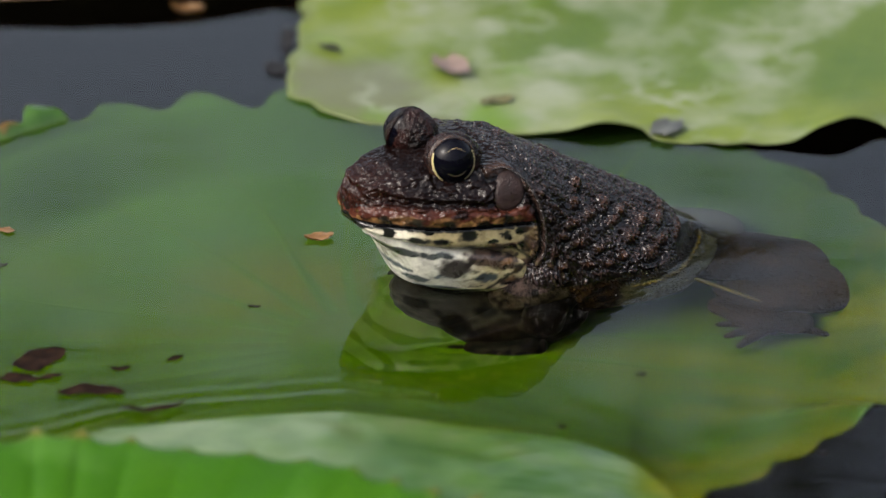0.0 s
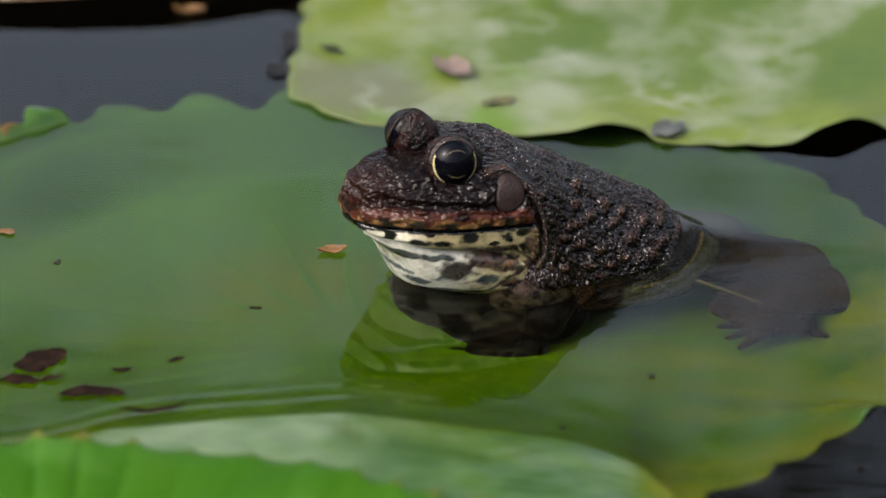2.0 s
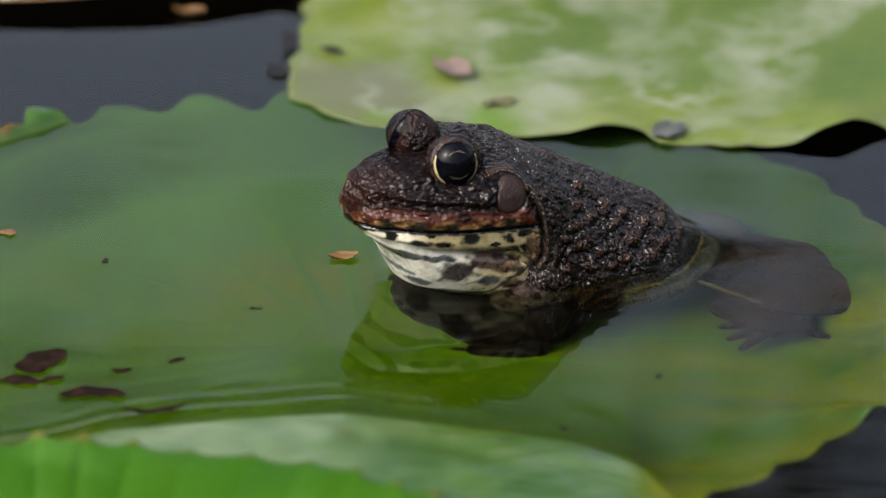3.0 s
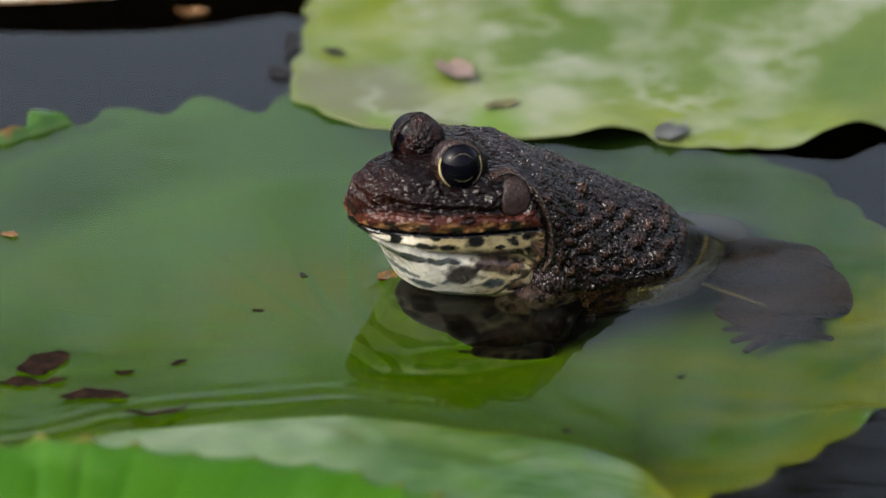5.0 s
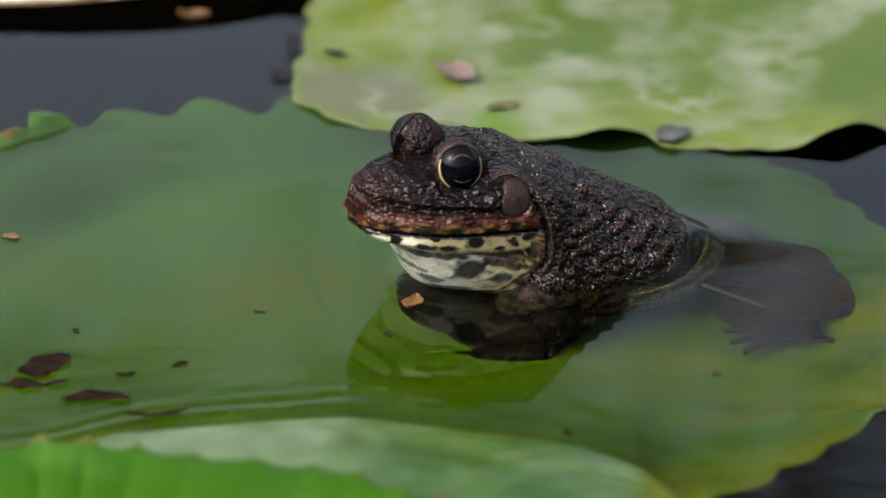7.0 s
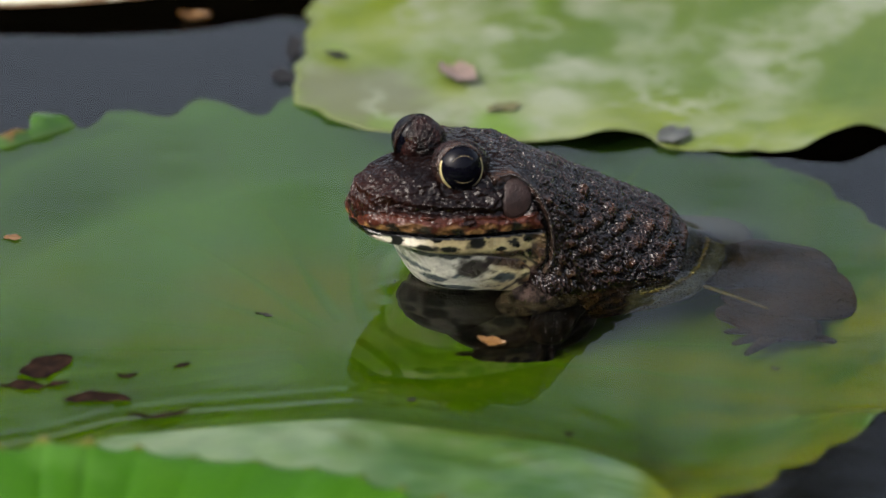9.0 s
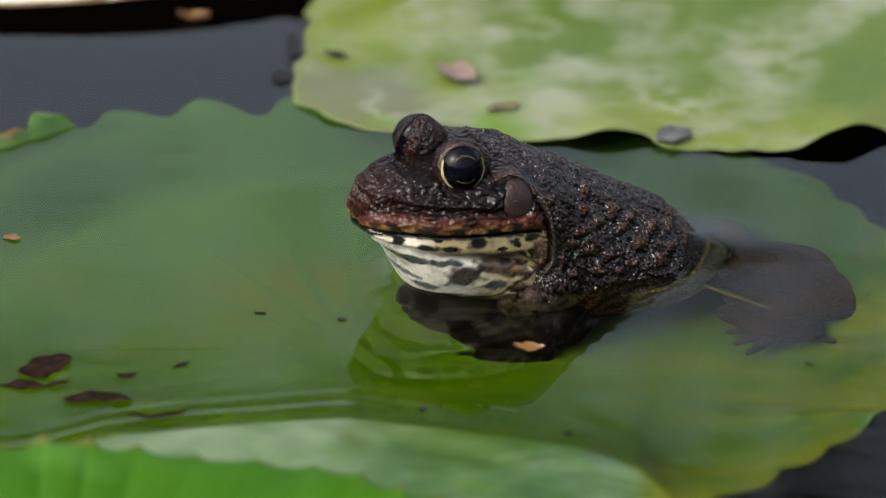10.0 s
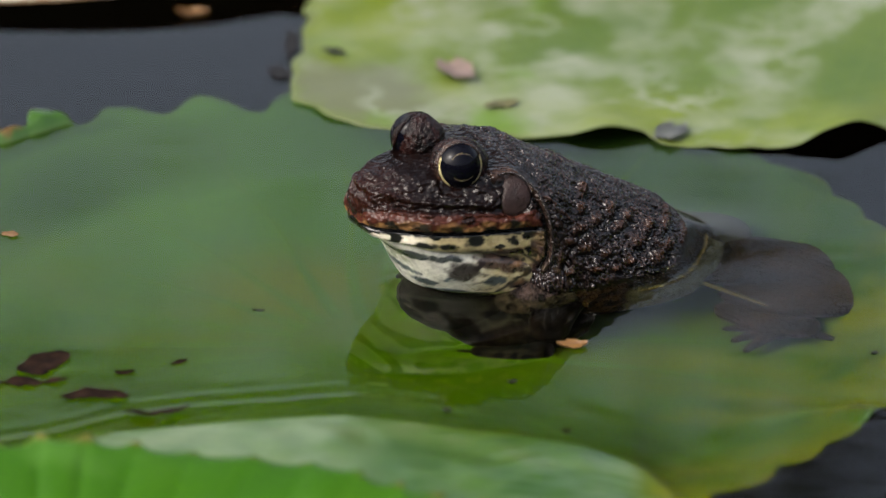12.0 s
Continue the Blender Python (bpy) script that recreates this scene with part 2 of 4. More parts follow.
M_LEG_FAR = plain_material("far_leg_skin", (0.016, 0.014, 0.013), (0.034, 0.029, 0.026), 90.0, 0.6, 0.5, 0.001, 0.03)
M_SEAM = plain_material("tan_stripe_skin", (0.04, 0.03, 0.012), (0.06, 0.045, 0.02), 300.0, 0.5, 0.3, 0.0002, 0.03)
M_LIDEDGE = plain_material("lid_edge_skin", (0.006, 0.003, 0.002), (0.034, 0.015, 0.009), 500.0, 0.2, 0.8, 0.0004, 0.4)
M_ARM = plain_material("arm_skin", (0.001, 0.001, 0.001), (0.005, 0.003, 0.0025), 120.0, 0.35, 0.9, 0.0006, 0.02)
M_SHOULDER = plain_material("shoulder_skin", (0.006, 0.004, 0.004), (0.085, 0.058, 0.048), 420.0, 0.12, 1.0, 0.0022, 0.4, True)
M_FOLD = plain_material("fold_skin", (0.003, 0.0015, 0.0015), (0.022, 0.013, 0.010), 260.0, 0.25, 1.0, 0.0008)
M_EYE = plain_material("black_eye", (0.001, 0.001, 0.002), (0.002, 0.002, 0.004), 100.0, 0.02, 0.0, 0.0003, 0.10)
M_GOLD = plain_material("gold_iris", (0.34, 0.28, 0.12), (0.48, 0.41, 0.22), 900.0, 0.3)
M_RING = plain_material("dull_gold_ring", (0.12, 0.095, 0.045), (0.18, 0.145, 0.08), 900.0, 0.4)
M_EAR = plain_material("ear_skin", (0.009, 0.0048, 0.0042), (0.021, 0.0115, 0.010), 420.0, 0.4, 0.8, 0.0003, 0.2)


# ------------------------------------------------------------------ mesh helpers
def grid_mesh(name, pts, mat, close_u=False, close_v=False, uv=None, colors=None):
    """A smooth mesh from an (n, m, 3) array of points in metres."""
    n, m = pts.shape[:2]
    iu = np.arange(n if close_u else n - 1)
    iv = np.arange(m if close_v else m - 1)
    a, b = np.meshgrid(iu, iv, indexing="ij")
    a2, b2 = (a + 1) % n, (b + 1) % m
    quads = np.stack([a * m + b, a2 * m + b, a2 * m + b2, a * m + b2], -1).reshape(-1, 4)
    me = bpy.data.meshes.new(name)
    me.vertices.add(n * m)
    me.vertices.foreach_set("co", pts.reshape(-1).astype(np.float32))
    me.loops.add(quads.size)
    me.loops.foreach_set("vertex_index", quads.reshape(-1).astype(np.int32))
    me.polygons.add(len(quads))
    me.polygons.foreach_set("loop_start", np.arange(0, quads.size, 4, dtype=np.int32))
    me.polygons.foreach_set("use_smooth", np.ones(len(quads), dtype=bool))
    me.update(calc_edges=True)
    if uv is not None:
        lay = me.uv_layers.new(name="polar")
        lay.data.foreach_set("uv", uv.reshape(-1, 2)[quads.reshape(-1)].reshape(-1).astype(np.float32))
    if colors is not None:
        ca = me.color_attributes.new("markings", "FLOAT_COLOR", "POINT")
        rgba = np.ones((n * m, 4), dtype=np.float32)
        rgba[:, :3] = colors.reshape(-1, 3)
        ca.data.foreach_set("color", rgba.reshape(-1))
    me.materials.append(mat)
    me.validate()
    return me


def put(name, me, parent=None, label="", m=None):
    ob = new(name, me)
    if parent is not None:
        ob.parent = parent
    if m is not None:
        ob.matrix_basis = m
    if label:
        ob["label"] = label
    return ob


def smooth(v, k):
    """Rounds a sampled curve, keeping its ends."""
    p = np.pad(v, k, mode="edge")
    w = np.hanning(2 * k + 1)
    return np.convolve(p, w / w.sum(), mode="valid")


def curve_through(knots, s, k=6):
    x, y = zip(*sorted(knots))
    return smooth(np.interp(s, x, y), k)


def tube(path, radii, mat, name, sides=16, steps=40, flat=1.0):
    """A rounded limb along a smooth path; path in mm, radii in mm."""
    p = np.array(path, float)
    t = np.linspace(0, 1, len(p))
    u = np.linspace(0, 1, steps)
    c = np.stack([smooth(np.interp(u, t, p[:, i]), 4) for i in range(3)], -1)
    c[0], c[-1] = p[0], p[-1]
    r = smooth(np.interp(u, t, radii), 3)
    run = np.linalg.norm(np.diff(p, axis=0), axis=1).sum()
    c0, c1 = min(0.4, 0.9 * r[0] / run), min(0.4, 0.9 * r[-1] / run)
    cap = np.sqrt(np.clip(1 - np.clip(1 - u / c0, 0, 1) ** 2, 0.0004, 1)) * np.sqrt(np.clip(1 - np.clip(1 - (1 - u) / c1, 0, 1) ** 2, 0.0004, 1))
    r = r * cap
    d = np.gradient(c, axis=0)
    d /= np.linalg.norm(d, axis=1)[:, None] + 1e-9
    side = np.cross(d, (0, 0, 1.0))
    side /= np.linalg.norm(side, axis=1)[:, None] + 1e-9
    up = np.cross(side, d)
    a = np.linspace(0, 2 * np.pi, sides, endpoint=False)
    pts = c[:, None] + r[:, None, None] * (np.cos(a)[None, :, None] * side[:, None] + flat * np.sin(a)[None, :, None] * up[:, None])
    return grid_mesh(name, pts * MM, mat, close_v=True)


def ridge(path, widths, height, mat, name):
    """A low rounded rib that lies on a surface along a path; sizes in mm."""
    c = np.array(path, float)
    d = np.gradient(c, axis=0)
    side = np.stack([d[:, 1], -d[:, 0]], -1)
    side /= np.linalg.norm(side, axis=1)[:, None] + 1e-9
    k = np.linspace(-1, 1, 11)
    w = np.array(widths)
    pts = np.zeros((len(c), 11, 3))
    pts[..., :2] = c[:, None, :2] + side[:, None] * (w[:, None] * k[None])[..., None]
    pts[..., 2] = c[:, None, 2] - 0.06 + (height * w / w.max())[:, None] * (np.cos(k * np.pi)[None] + 1) / 2
    return grid_mesh(name, pts[:, ::-1] * MM, mat)


def ball(centre, axes, mat, name, n=28, m=40, lumps=0.0, seed=0):
    th = np.linspace(0.001, np.pi - 0.001, n)
    ph = np.linspace(0, 2 * np.pi, m, endpoint=False)
    d = np.stack([np.sin(th)[:, None] * np.cos(ph), np.sin(th)[:, None] * np.sin(ph), np.cos(th)[:, None] + 0 * ph], -1)
    k = np.ones((n, m))
    if lumps:
        for i in range(n):
            for j in range(m):
                k[i, j] += lumps * (noise.noise(Vector(d[i, j]) * 3.1 + Vector((seed, 0, 0))) + 0.5 * noise.noise(Vector(d[i, j]) * 8.5))
    pts = np.array(centre) + d * np.array(axes) * k[:, :, None]
    return grid_mesh(name, pts * MM, mat, close_v=True)


def smoothstep(a, b, x):
    t = np.clip((x - a) / (b - a), 0, 1)
    return t * t * (3 - 2 * t)


def wobble(x, y, seed, scale):
    """Cheap smooth noise in the plane, about -1..1."""
    rng = np.random.RandomState(seed)
    out = 0 * x
    for i in range(7):
        a, f, p = rng.uniform(0, 6.28), rng.uniform(0.6, 1.8) / scale, rng.uniform(0, 6.28)
        out = out + np.sin((x * math.cos(a) + y * math.sin(a)) * f * 6.28 + p)
    return out / 3.5


# ------------------------------------------------------------------ the pond
def axis_steps(fine, cell, far):
    inner = np.arange(-fine, fine + cell / 2, cell)
    mid = np.arange(fine + 3 * cell, fine * 2, 3 * cell)
    outer = mid[-1] * np.power(far / mid[-1], np.linspace(0, 1, 30))[1:]
    return np.concatenate([-outer[::-1], -mid[::-1], inner, mid, outer])


def frog_edge(x, y):
    """Distance (mm) from the frog's outline at the water's surface, negative inside."""
    F = np.linspace(-60, 10, 70)
    wd = np.interp(F, [-60, -56, -48, -38, -28, -18, -12, -4, 4, 8, 10], [0, 9, 17.5, 22.8, 24.2, 23.4, 20, 14.5, 10, 5, 0])
    sx, sy, sh = spine(F)
    edge = np.concatenate([np.stack([sx + np.sin(sh) * wd, sy - np.cos(sh) * wd], -1), np.stack([sx - np.sin(sh) * wd, sy + np.cos(sh) * wd], -1)[::-1]]) + np.array(FROG_AT)
    pts = [tuple(p) for p in edge] + [tuple(edge[0])]
    d = path_distance(x, y, pts)
    inside = np.zeros(x.shape, bool)
    for (ax, ay), (bx, by) in zip(pts[:-1], pts[1:]):
        cross = ((ay > y) != (by > y)) & (x < (bx - ax) * (y - ay) / (by - ay + 1e-12) + ax)
        inside ^= cross
    return np.where(inside, -d, d)


def make_pond():
    xs = axis_steps(0.11, 0.0008, 40.0)
    X, Y = np.meshgrid(xs, xs, indexing="ij")
    x, y = X * 1000, Y * 1000
    fade = np.exp(-np.maximum(0, np.hypot(x, y) - 180) / 60)
    h = 0.06 * wobble(x * 0.35, y, 3, 46) + 0.010 * wobble(x * 0.4, y, 5, 15)
    near = (np.abs(x) < 130) & (np.abs(y) < 130)
    # water creeps up at the frog and dips to the leaf's waxy dry edge, with small standing ripples
    d = np.full(x.shape, 99.0)
    d[near] = frog_edge(x[near], y[near])
    h = h + np.where(d < 40, 1.0 * np.exp(-np.maximum(d, 0) / 1.6) + 0.10 * np.cos(d * 6.283 / 3.6 + 2.6) * np.exp(-np.maximum(d, 0) / 5.5) * (1 - 0.8 * smoothstep(-2, 8, y)), 0)
    # a swell over the sunken hip, and a ring round the far arm
    h = h + 1.0 * np.exp(-((x - 54) / 13) ** 2 - ((y - 8) / 9) ** 2)
    ring = np.hypot(x + 11.6, y + 19.4)
    h = h + 0.10 * np.exp(-((ring - 4.6) / 1.2) ** 2)
    wx, wy = zip(*WATERLINE)
    dl = np.maximum(y - np.interp(x, wx, wy), 0) + 0.5 * wobble(x, y, 41, 30)
    h = h + np.where(near, -1.5 * np.exp(-np.maximum(dl, 0) / 4.2) + 0.24 * (1 - smoothstep(-22, 4, x)) * np.cos((dl - 1.5) * 6.283 / 5.2) * np.exp(-((dl - 7.5) / 5.0) ** 2), 0)
    Z = h * fade * MM
    water = put("water", grid_mesh("water", np.stack([X, Y, Z], -1), M_WATER))
    tagged(water, "still dark pond water with a faint ripple", "water", kind="structure")
    water.visible_shadow = False
    bx = axis_steps(1.0, 0.1, 60.0)
    BX, BY = np.meshgrid(bx, bx, indexing="ij")
    BZ = -0.30 + 0.02 * wobble(BX, BY, 9, 0.6)
    bed = put("ground", grid_mesh("ground", np.stack([BX, BY, BZ], -1), M_MUD))
    tagged(bed, "black muddy pond bed deep under water", "ground", kind="structure")
    return water


# ------------------------------------------------------------------ lily leaves
def make_leaf(name, centre, radius, height, mat, label, teeth=(0, 0.0), thick=0.5, nr=80, nt=420, group="", veins=0, spiked=False, vein_mat=None):
    """A lily leaf: radius(angle) in mm from its centre, height(x, y, reach, angle) in mm over the water."""
    an = np.linspace(0, 2 * np.pi, nt, endpoint=False)
    R = radius(an)
    if teeth[0]:
        ph = an * teeth[0] / (2 * np.pi) + 0.35 * np.sin(an * 5) + 0.3 * np.sin(an * 11 + 1)
        tooth = np.abs((ph % 1.0) - 0.5) * 2
        cut = (1 - tooth) ** 2.4 if spiked else 0.75 - tooth ** 1.6
        R = R + teeth[1] * cut * (0.75 + 0.35 * np.sin(an * 7 + 2))
    rr = np.linspace(0, 1, nr) ** 0.8
    A = np.repeat(an[None], nr, 0)
    Q = np.repeat(rr[:, None], nt, 1)
    x = centre[0] + Q * R * np.cos(A)
    y = centre[1] + Q * R * np.sin(A)
    z = height(x, y, Q, A)
    top = np.stack([x - centre[0], y - centre[1], z], -1)
    t = thick * (1 - 0.7 * smoothstep(0.9, 1.0, Q))
    under = top.copy()
    under[..., 2] -= t
    pts = np.concatenate([top, under[::-1]], 0)
    uv = np.stack([A / (2 * np.pi), Q * R / (radius(an) + 0.5 * teeth[1])], -1)
    uv = np.concatenate([uv, uv[::-1]], 0)
    me = grid_mesh(name, pts * MM, mat, close_v=True, uv=uv)
    me.materials.append(M_UNDER)
    slot = np.zeros(len(me.polygons), dtype=np.int32)
    slot[nr * nt:] = 1
    me.polygons.foreach_set("material_index", slot)
    ob = put(name, me, m=pose(centre[0] * MM, centre[1] * MM, 0))
    for i in range(veins):
        va = 2 * np.pi * (i + 0.5) / veins + 0.05 * math.sin(i * 7.0)
        if 4.1 < va < 6.1 and spiked is False and vein_mat is None:
            continue
        vq = np.linspace(0.14, 0.93, 44)
        aa = va + 0.03 * np.sin(vq * 7 + i)
        vr = float(np.interp(va, an, R))
        vx, vy = centre[0] + vq * vr * np.cos(aa), centre[1] + vq * vr * np.sin(aa)
        vz = height(vx, vy, vq, aa % (2 * np.pi))
        path = np.stack([vx - centre[0], vy - centre[1], vz], -1)
        put("vein", ridge(path, np.linspace(1.3 if vein_mat else 2.2, 0.5, 44), 0.2, vein_mat or M_VEIN, "vein"), ob)
    return tagged(ob, label, "lily leaf", group)


WATERLINE = [(-140, -118), (-82, -93), (-66, -84), (-40, -78), (-20, -75.5), (2, -80), (14, -84), (26, -89), (38, -97), (52, -119), (80, -165)]


def main_height(x, y, q, a):
    wx, wy = zip(*WATERLINE)
    yw = np.interp(x, wx, wy)
    d = y - yw
    deep = -26.0 * (1 - np.exp(-np.maximum(d, 0) / 28)) - 0.03 * np.maximum(d, 0)
    z = np.where(d > 0, deep, 3.2 * (1 - np.exp(-np.maximum(-d, 0) / 14)))
    # rims: the far left one stands out of the water, the others float just under it
    sa = np.where(a > np.pi, a - 2 * np.pi, a)
    rq = np.hypot(x + 17, y + 25) / 115
    left = smoothstep(1.98, 2.22, a) * (1 - smoothstep(2.9, 3.2, a))
    right = smoothstep(-1.25, -0.85, sa) * (1 - smoothstep(-0.45, -0.2, sa))
    z = z + right * smoothstep(0.68, 0.97, rq) * (-2.0 - z)
    far = smoothstep(-0.4, 0.2, sa) * (1 - smoothstep(2.3, 3.0, sa))
    z = z + far * smoothstep(0.78, 1.02, rq) * (-5.0 - z)
    z = z + left * smoothstep(0.985, 1.05, rq) * (7.0 + 2.2 * np.abs((a * 13.3) % 1 - 0.5))
    z = z + 5.0 * np.exp(-((sa + 0.47) / 0.05) ** 2) * smoothstep(0.95, 1.02, rq)
    z = z + 0.4 * wobble(x, y, 11, 60)
    z = z + (0.3 * wobble(x, y, 13, 17) + 0.10 * wobble(x, y, 15, 6) * (0.3 + 0.7 * smoothstep(-20, 15, x))) * smoothstep(0, 6, -d)
    return z


def far_radius(a):
    n, b = 7.0, a + 0.06
    r = (np.abs(np.cos(b) / 146) ** n + np.abs(np.sin(b) / 110) ** n) ** (-1 / n)
    r = r - 9 * np.exp(-((a - 4.55) / 0.09) ** 2) - 3.5 * np.exp(-((a - 4.10) / 0.05) ** 2) + 2.0 * np.exp(-((a - 4.35) / 0.08) ** 2)
    return r * (1 + 0.008 * np.sin(9 * a) + 0.006 * np.sin(21 * a + 1) + 0.004 * np.sin(57 * a + 2) + 0.003 * np.sin(97 * a))


def far_height(x, y, q, a):
    rim = smoothstep(0.75, 1.0, q)
    z = 0.7 + 0.25 * wobble(x, y, 21, 70)
    z = z + rim * (3.5 * np.exp(-((x - 90) / 11) ** 2) + 2.0 * np.exp(-((x - 36) / 8) ** 2)) * (y < 120)
    z = z + rim * 0.4 * np.sin(a * 31)
    return z


def make_leaves():
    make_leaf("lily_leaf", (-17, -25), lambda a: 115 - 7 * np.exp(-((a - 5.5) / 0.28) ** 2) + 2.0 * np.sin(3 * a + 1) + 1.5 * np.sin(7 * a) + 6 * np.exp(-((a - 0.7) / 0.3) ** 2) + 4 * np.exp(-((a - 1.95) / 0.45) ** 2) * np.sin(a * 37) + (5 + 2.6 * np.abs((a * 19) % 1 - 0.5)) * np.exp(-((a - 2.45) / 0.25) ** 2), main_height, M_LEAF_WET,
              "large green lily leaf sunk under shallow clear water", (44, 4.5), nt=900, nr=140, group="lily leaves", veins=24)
    make_leaf("lily_leaf", (113, 164), far_radius, far_height, M_LEAF_FAR,
              "pale mottled green lily leaf floating dry with a lifted wavy rim", (0, 0), nt=600, nr=90, group="lily leaves")
    make_leaf("lily_leaf", (-70, -246), lambda a: 134 + 2 * np.sin(4 * a), lambda x, y, q, a: 3 + 9 * smoothstep(0.6, 1.0, q) + 0.7 * np.sin(a * 17) * q + 0.5 * wobble(x, y, 61, 30),
              M_LEAF_FRONT, "fresh bright green lily leaf with a raised toothed rim", (78, 5.0), nt=1700, group="lily leaves", spiked=True)
    make_leaf("lily_leaf", (-112, 280), lambda a: 146 + 2 * np.sin(5 * a), lambda x, y, q, a: 4.5 + 0.6 * np.sin(a * 9) * q,
              M_LEAF_PALE, "bleached pale lily leaf lifted above dark water", (0, 0), group="lily leaves", veins=20, vein_mat=M_VEIN_DRY)
    make_leaf("lily_leaf", (5, 272), lambda a: 122 + 2 * np.sin(5 * a), lambda x, y, q, a: 7.5 + 0.6 * np.sin(a * 9) * q,
              M_LEAF_FAR, "green lily leaf lifted above dark water", (0, 0), group="lily leaves", veins=20, vein_mat=M_VEIN_DRY)


make_leaves()


# ------------------------------------------------------------------ the frog
FROG_AT = (-2.3, -10.3)


def spine(F):
    """Place (mm) and heading (radians) of the frog's middle line; F runs from the vent (-66) to the snout (+24), 0 under the eyes."""
    f = np.linspace(-80, 40, 2401)
    head = np.radians(np.interp(f, [-62, -10], [4, 31]))
    i0 = np.searchsorted(f, 0)
    df = f[1] - f[0]
    x = -np.cumsum(np.cos(head)) * df
    y = -np.cumsum(np.sin(head)) * df
    x, y = x - x[i0], y - y[i0]
    return np.interp(F, f, x), np.interp(F, f, y), np.interp(F, f, head)


def at(F, left, z):
    x, y, h = spine(F)
    return np.array([x + np.sin(h) * left, y - np.cos(h) * left, z + 0 * x])


def loft(F, TH, w, zc, up, down, n_up, n_low):
    s, c = np.sin(TH), np.cos(TH)
    n = np.where(c > 0, n_up[:, None], n_low[:, None])
    k = (np.abs(s) ** n + np.abs(c) ** n) ** (-1 / n)
    left = w[:, None] * s * k
    z = zc[:, None] + np.where(c > 0, up[:, None], down[:, None]) * c * k
    x, y, h = spine(F)
    pts = np.stack([x[:, None] + np.sin(h)[:, None] * left, y[:, None] - np.cos(h)[:, None] * left, z], -1)
    return pts, left, z


def normals(p, close_v=True):
    du = np.gradient(p, axis=0)
    dv = (np.roll(p, -1, 1) - np.roll(p, 1, 1))
    n = np.cross(du, dv)
    n /= np.linalg.norm(n, axis=-1, keepdims=True) + 1e-12
    return n


def path_distance(u, v, pts):
    best = np.full(u.shape, 1e9)
    for (a, b), (c, d) in zip(pts[:-1], pts[1:]):
        e, f = c - a, d - b
        t = np.clip(((u - a) * e + (v - b) * f) / (e * e + f * f + 1e-9), 0, 1)
        best = np.minimum(best, np.hypot(u - a - t * e, v - b - t * f))
    return best


def mouth(F):
    return 17.6 - (22.0 - F) * 0.045


def spot(u, v, cu, cv, ru, rv, soft=0.35):
    d = np.hypot((u - cu) / ru, (v - cv) / rv)
    return 1 - smoothstep(1 - soft, 1 + soft, d)


BROWN, DARK, RUST = np.array((0.0205, 0.0135, 0.0130)), np.array((0.0018, 0.0012, 0.0012)), np.array((0.026, 0.008, 0.005))
CREAM, TAN, BLACK = np.array((0.46, 0.395, 0.22)), np.array((0.125, 0.068, 0.028)), np.array((0.003, 0.003, 0.0035))
WHITE, SLATE = np.array((0.56, 0.57, 0.52)), np.array((0.018, 0.026, 0.032))


def blend(col, mask, c):
    return col + mask[..., None] * (c - col)


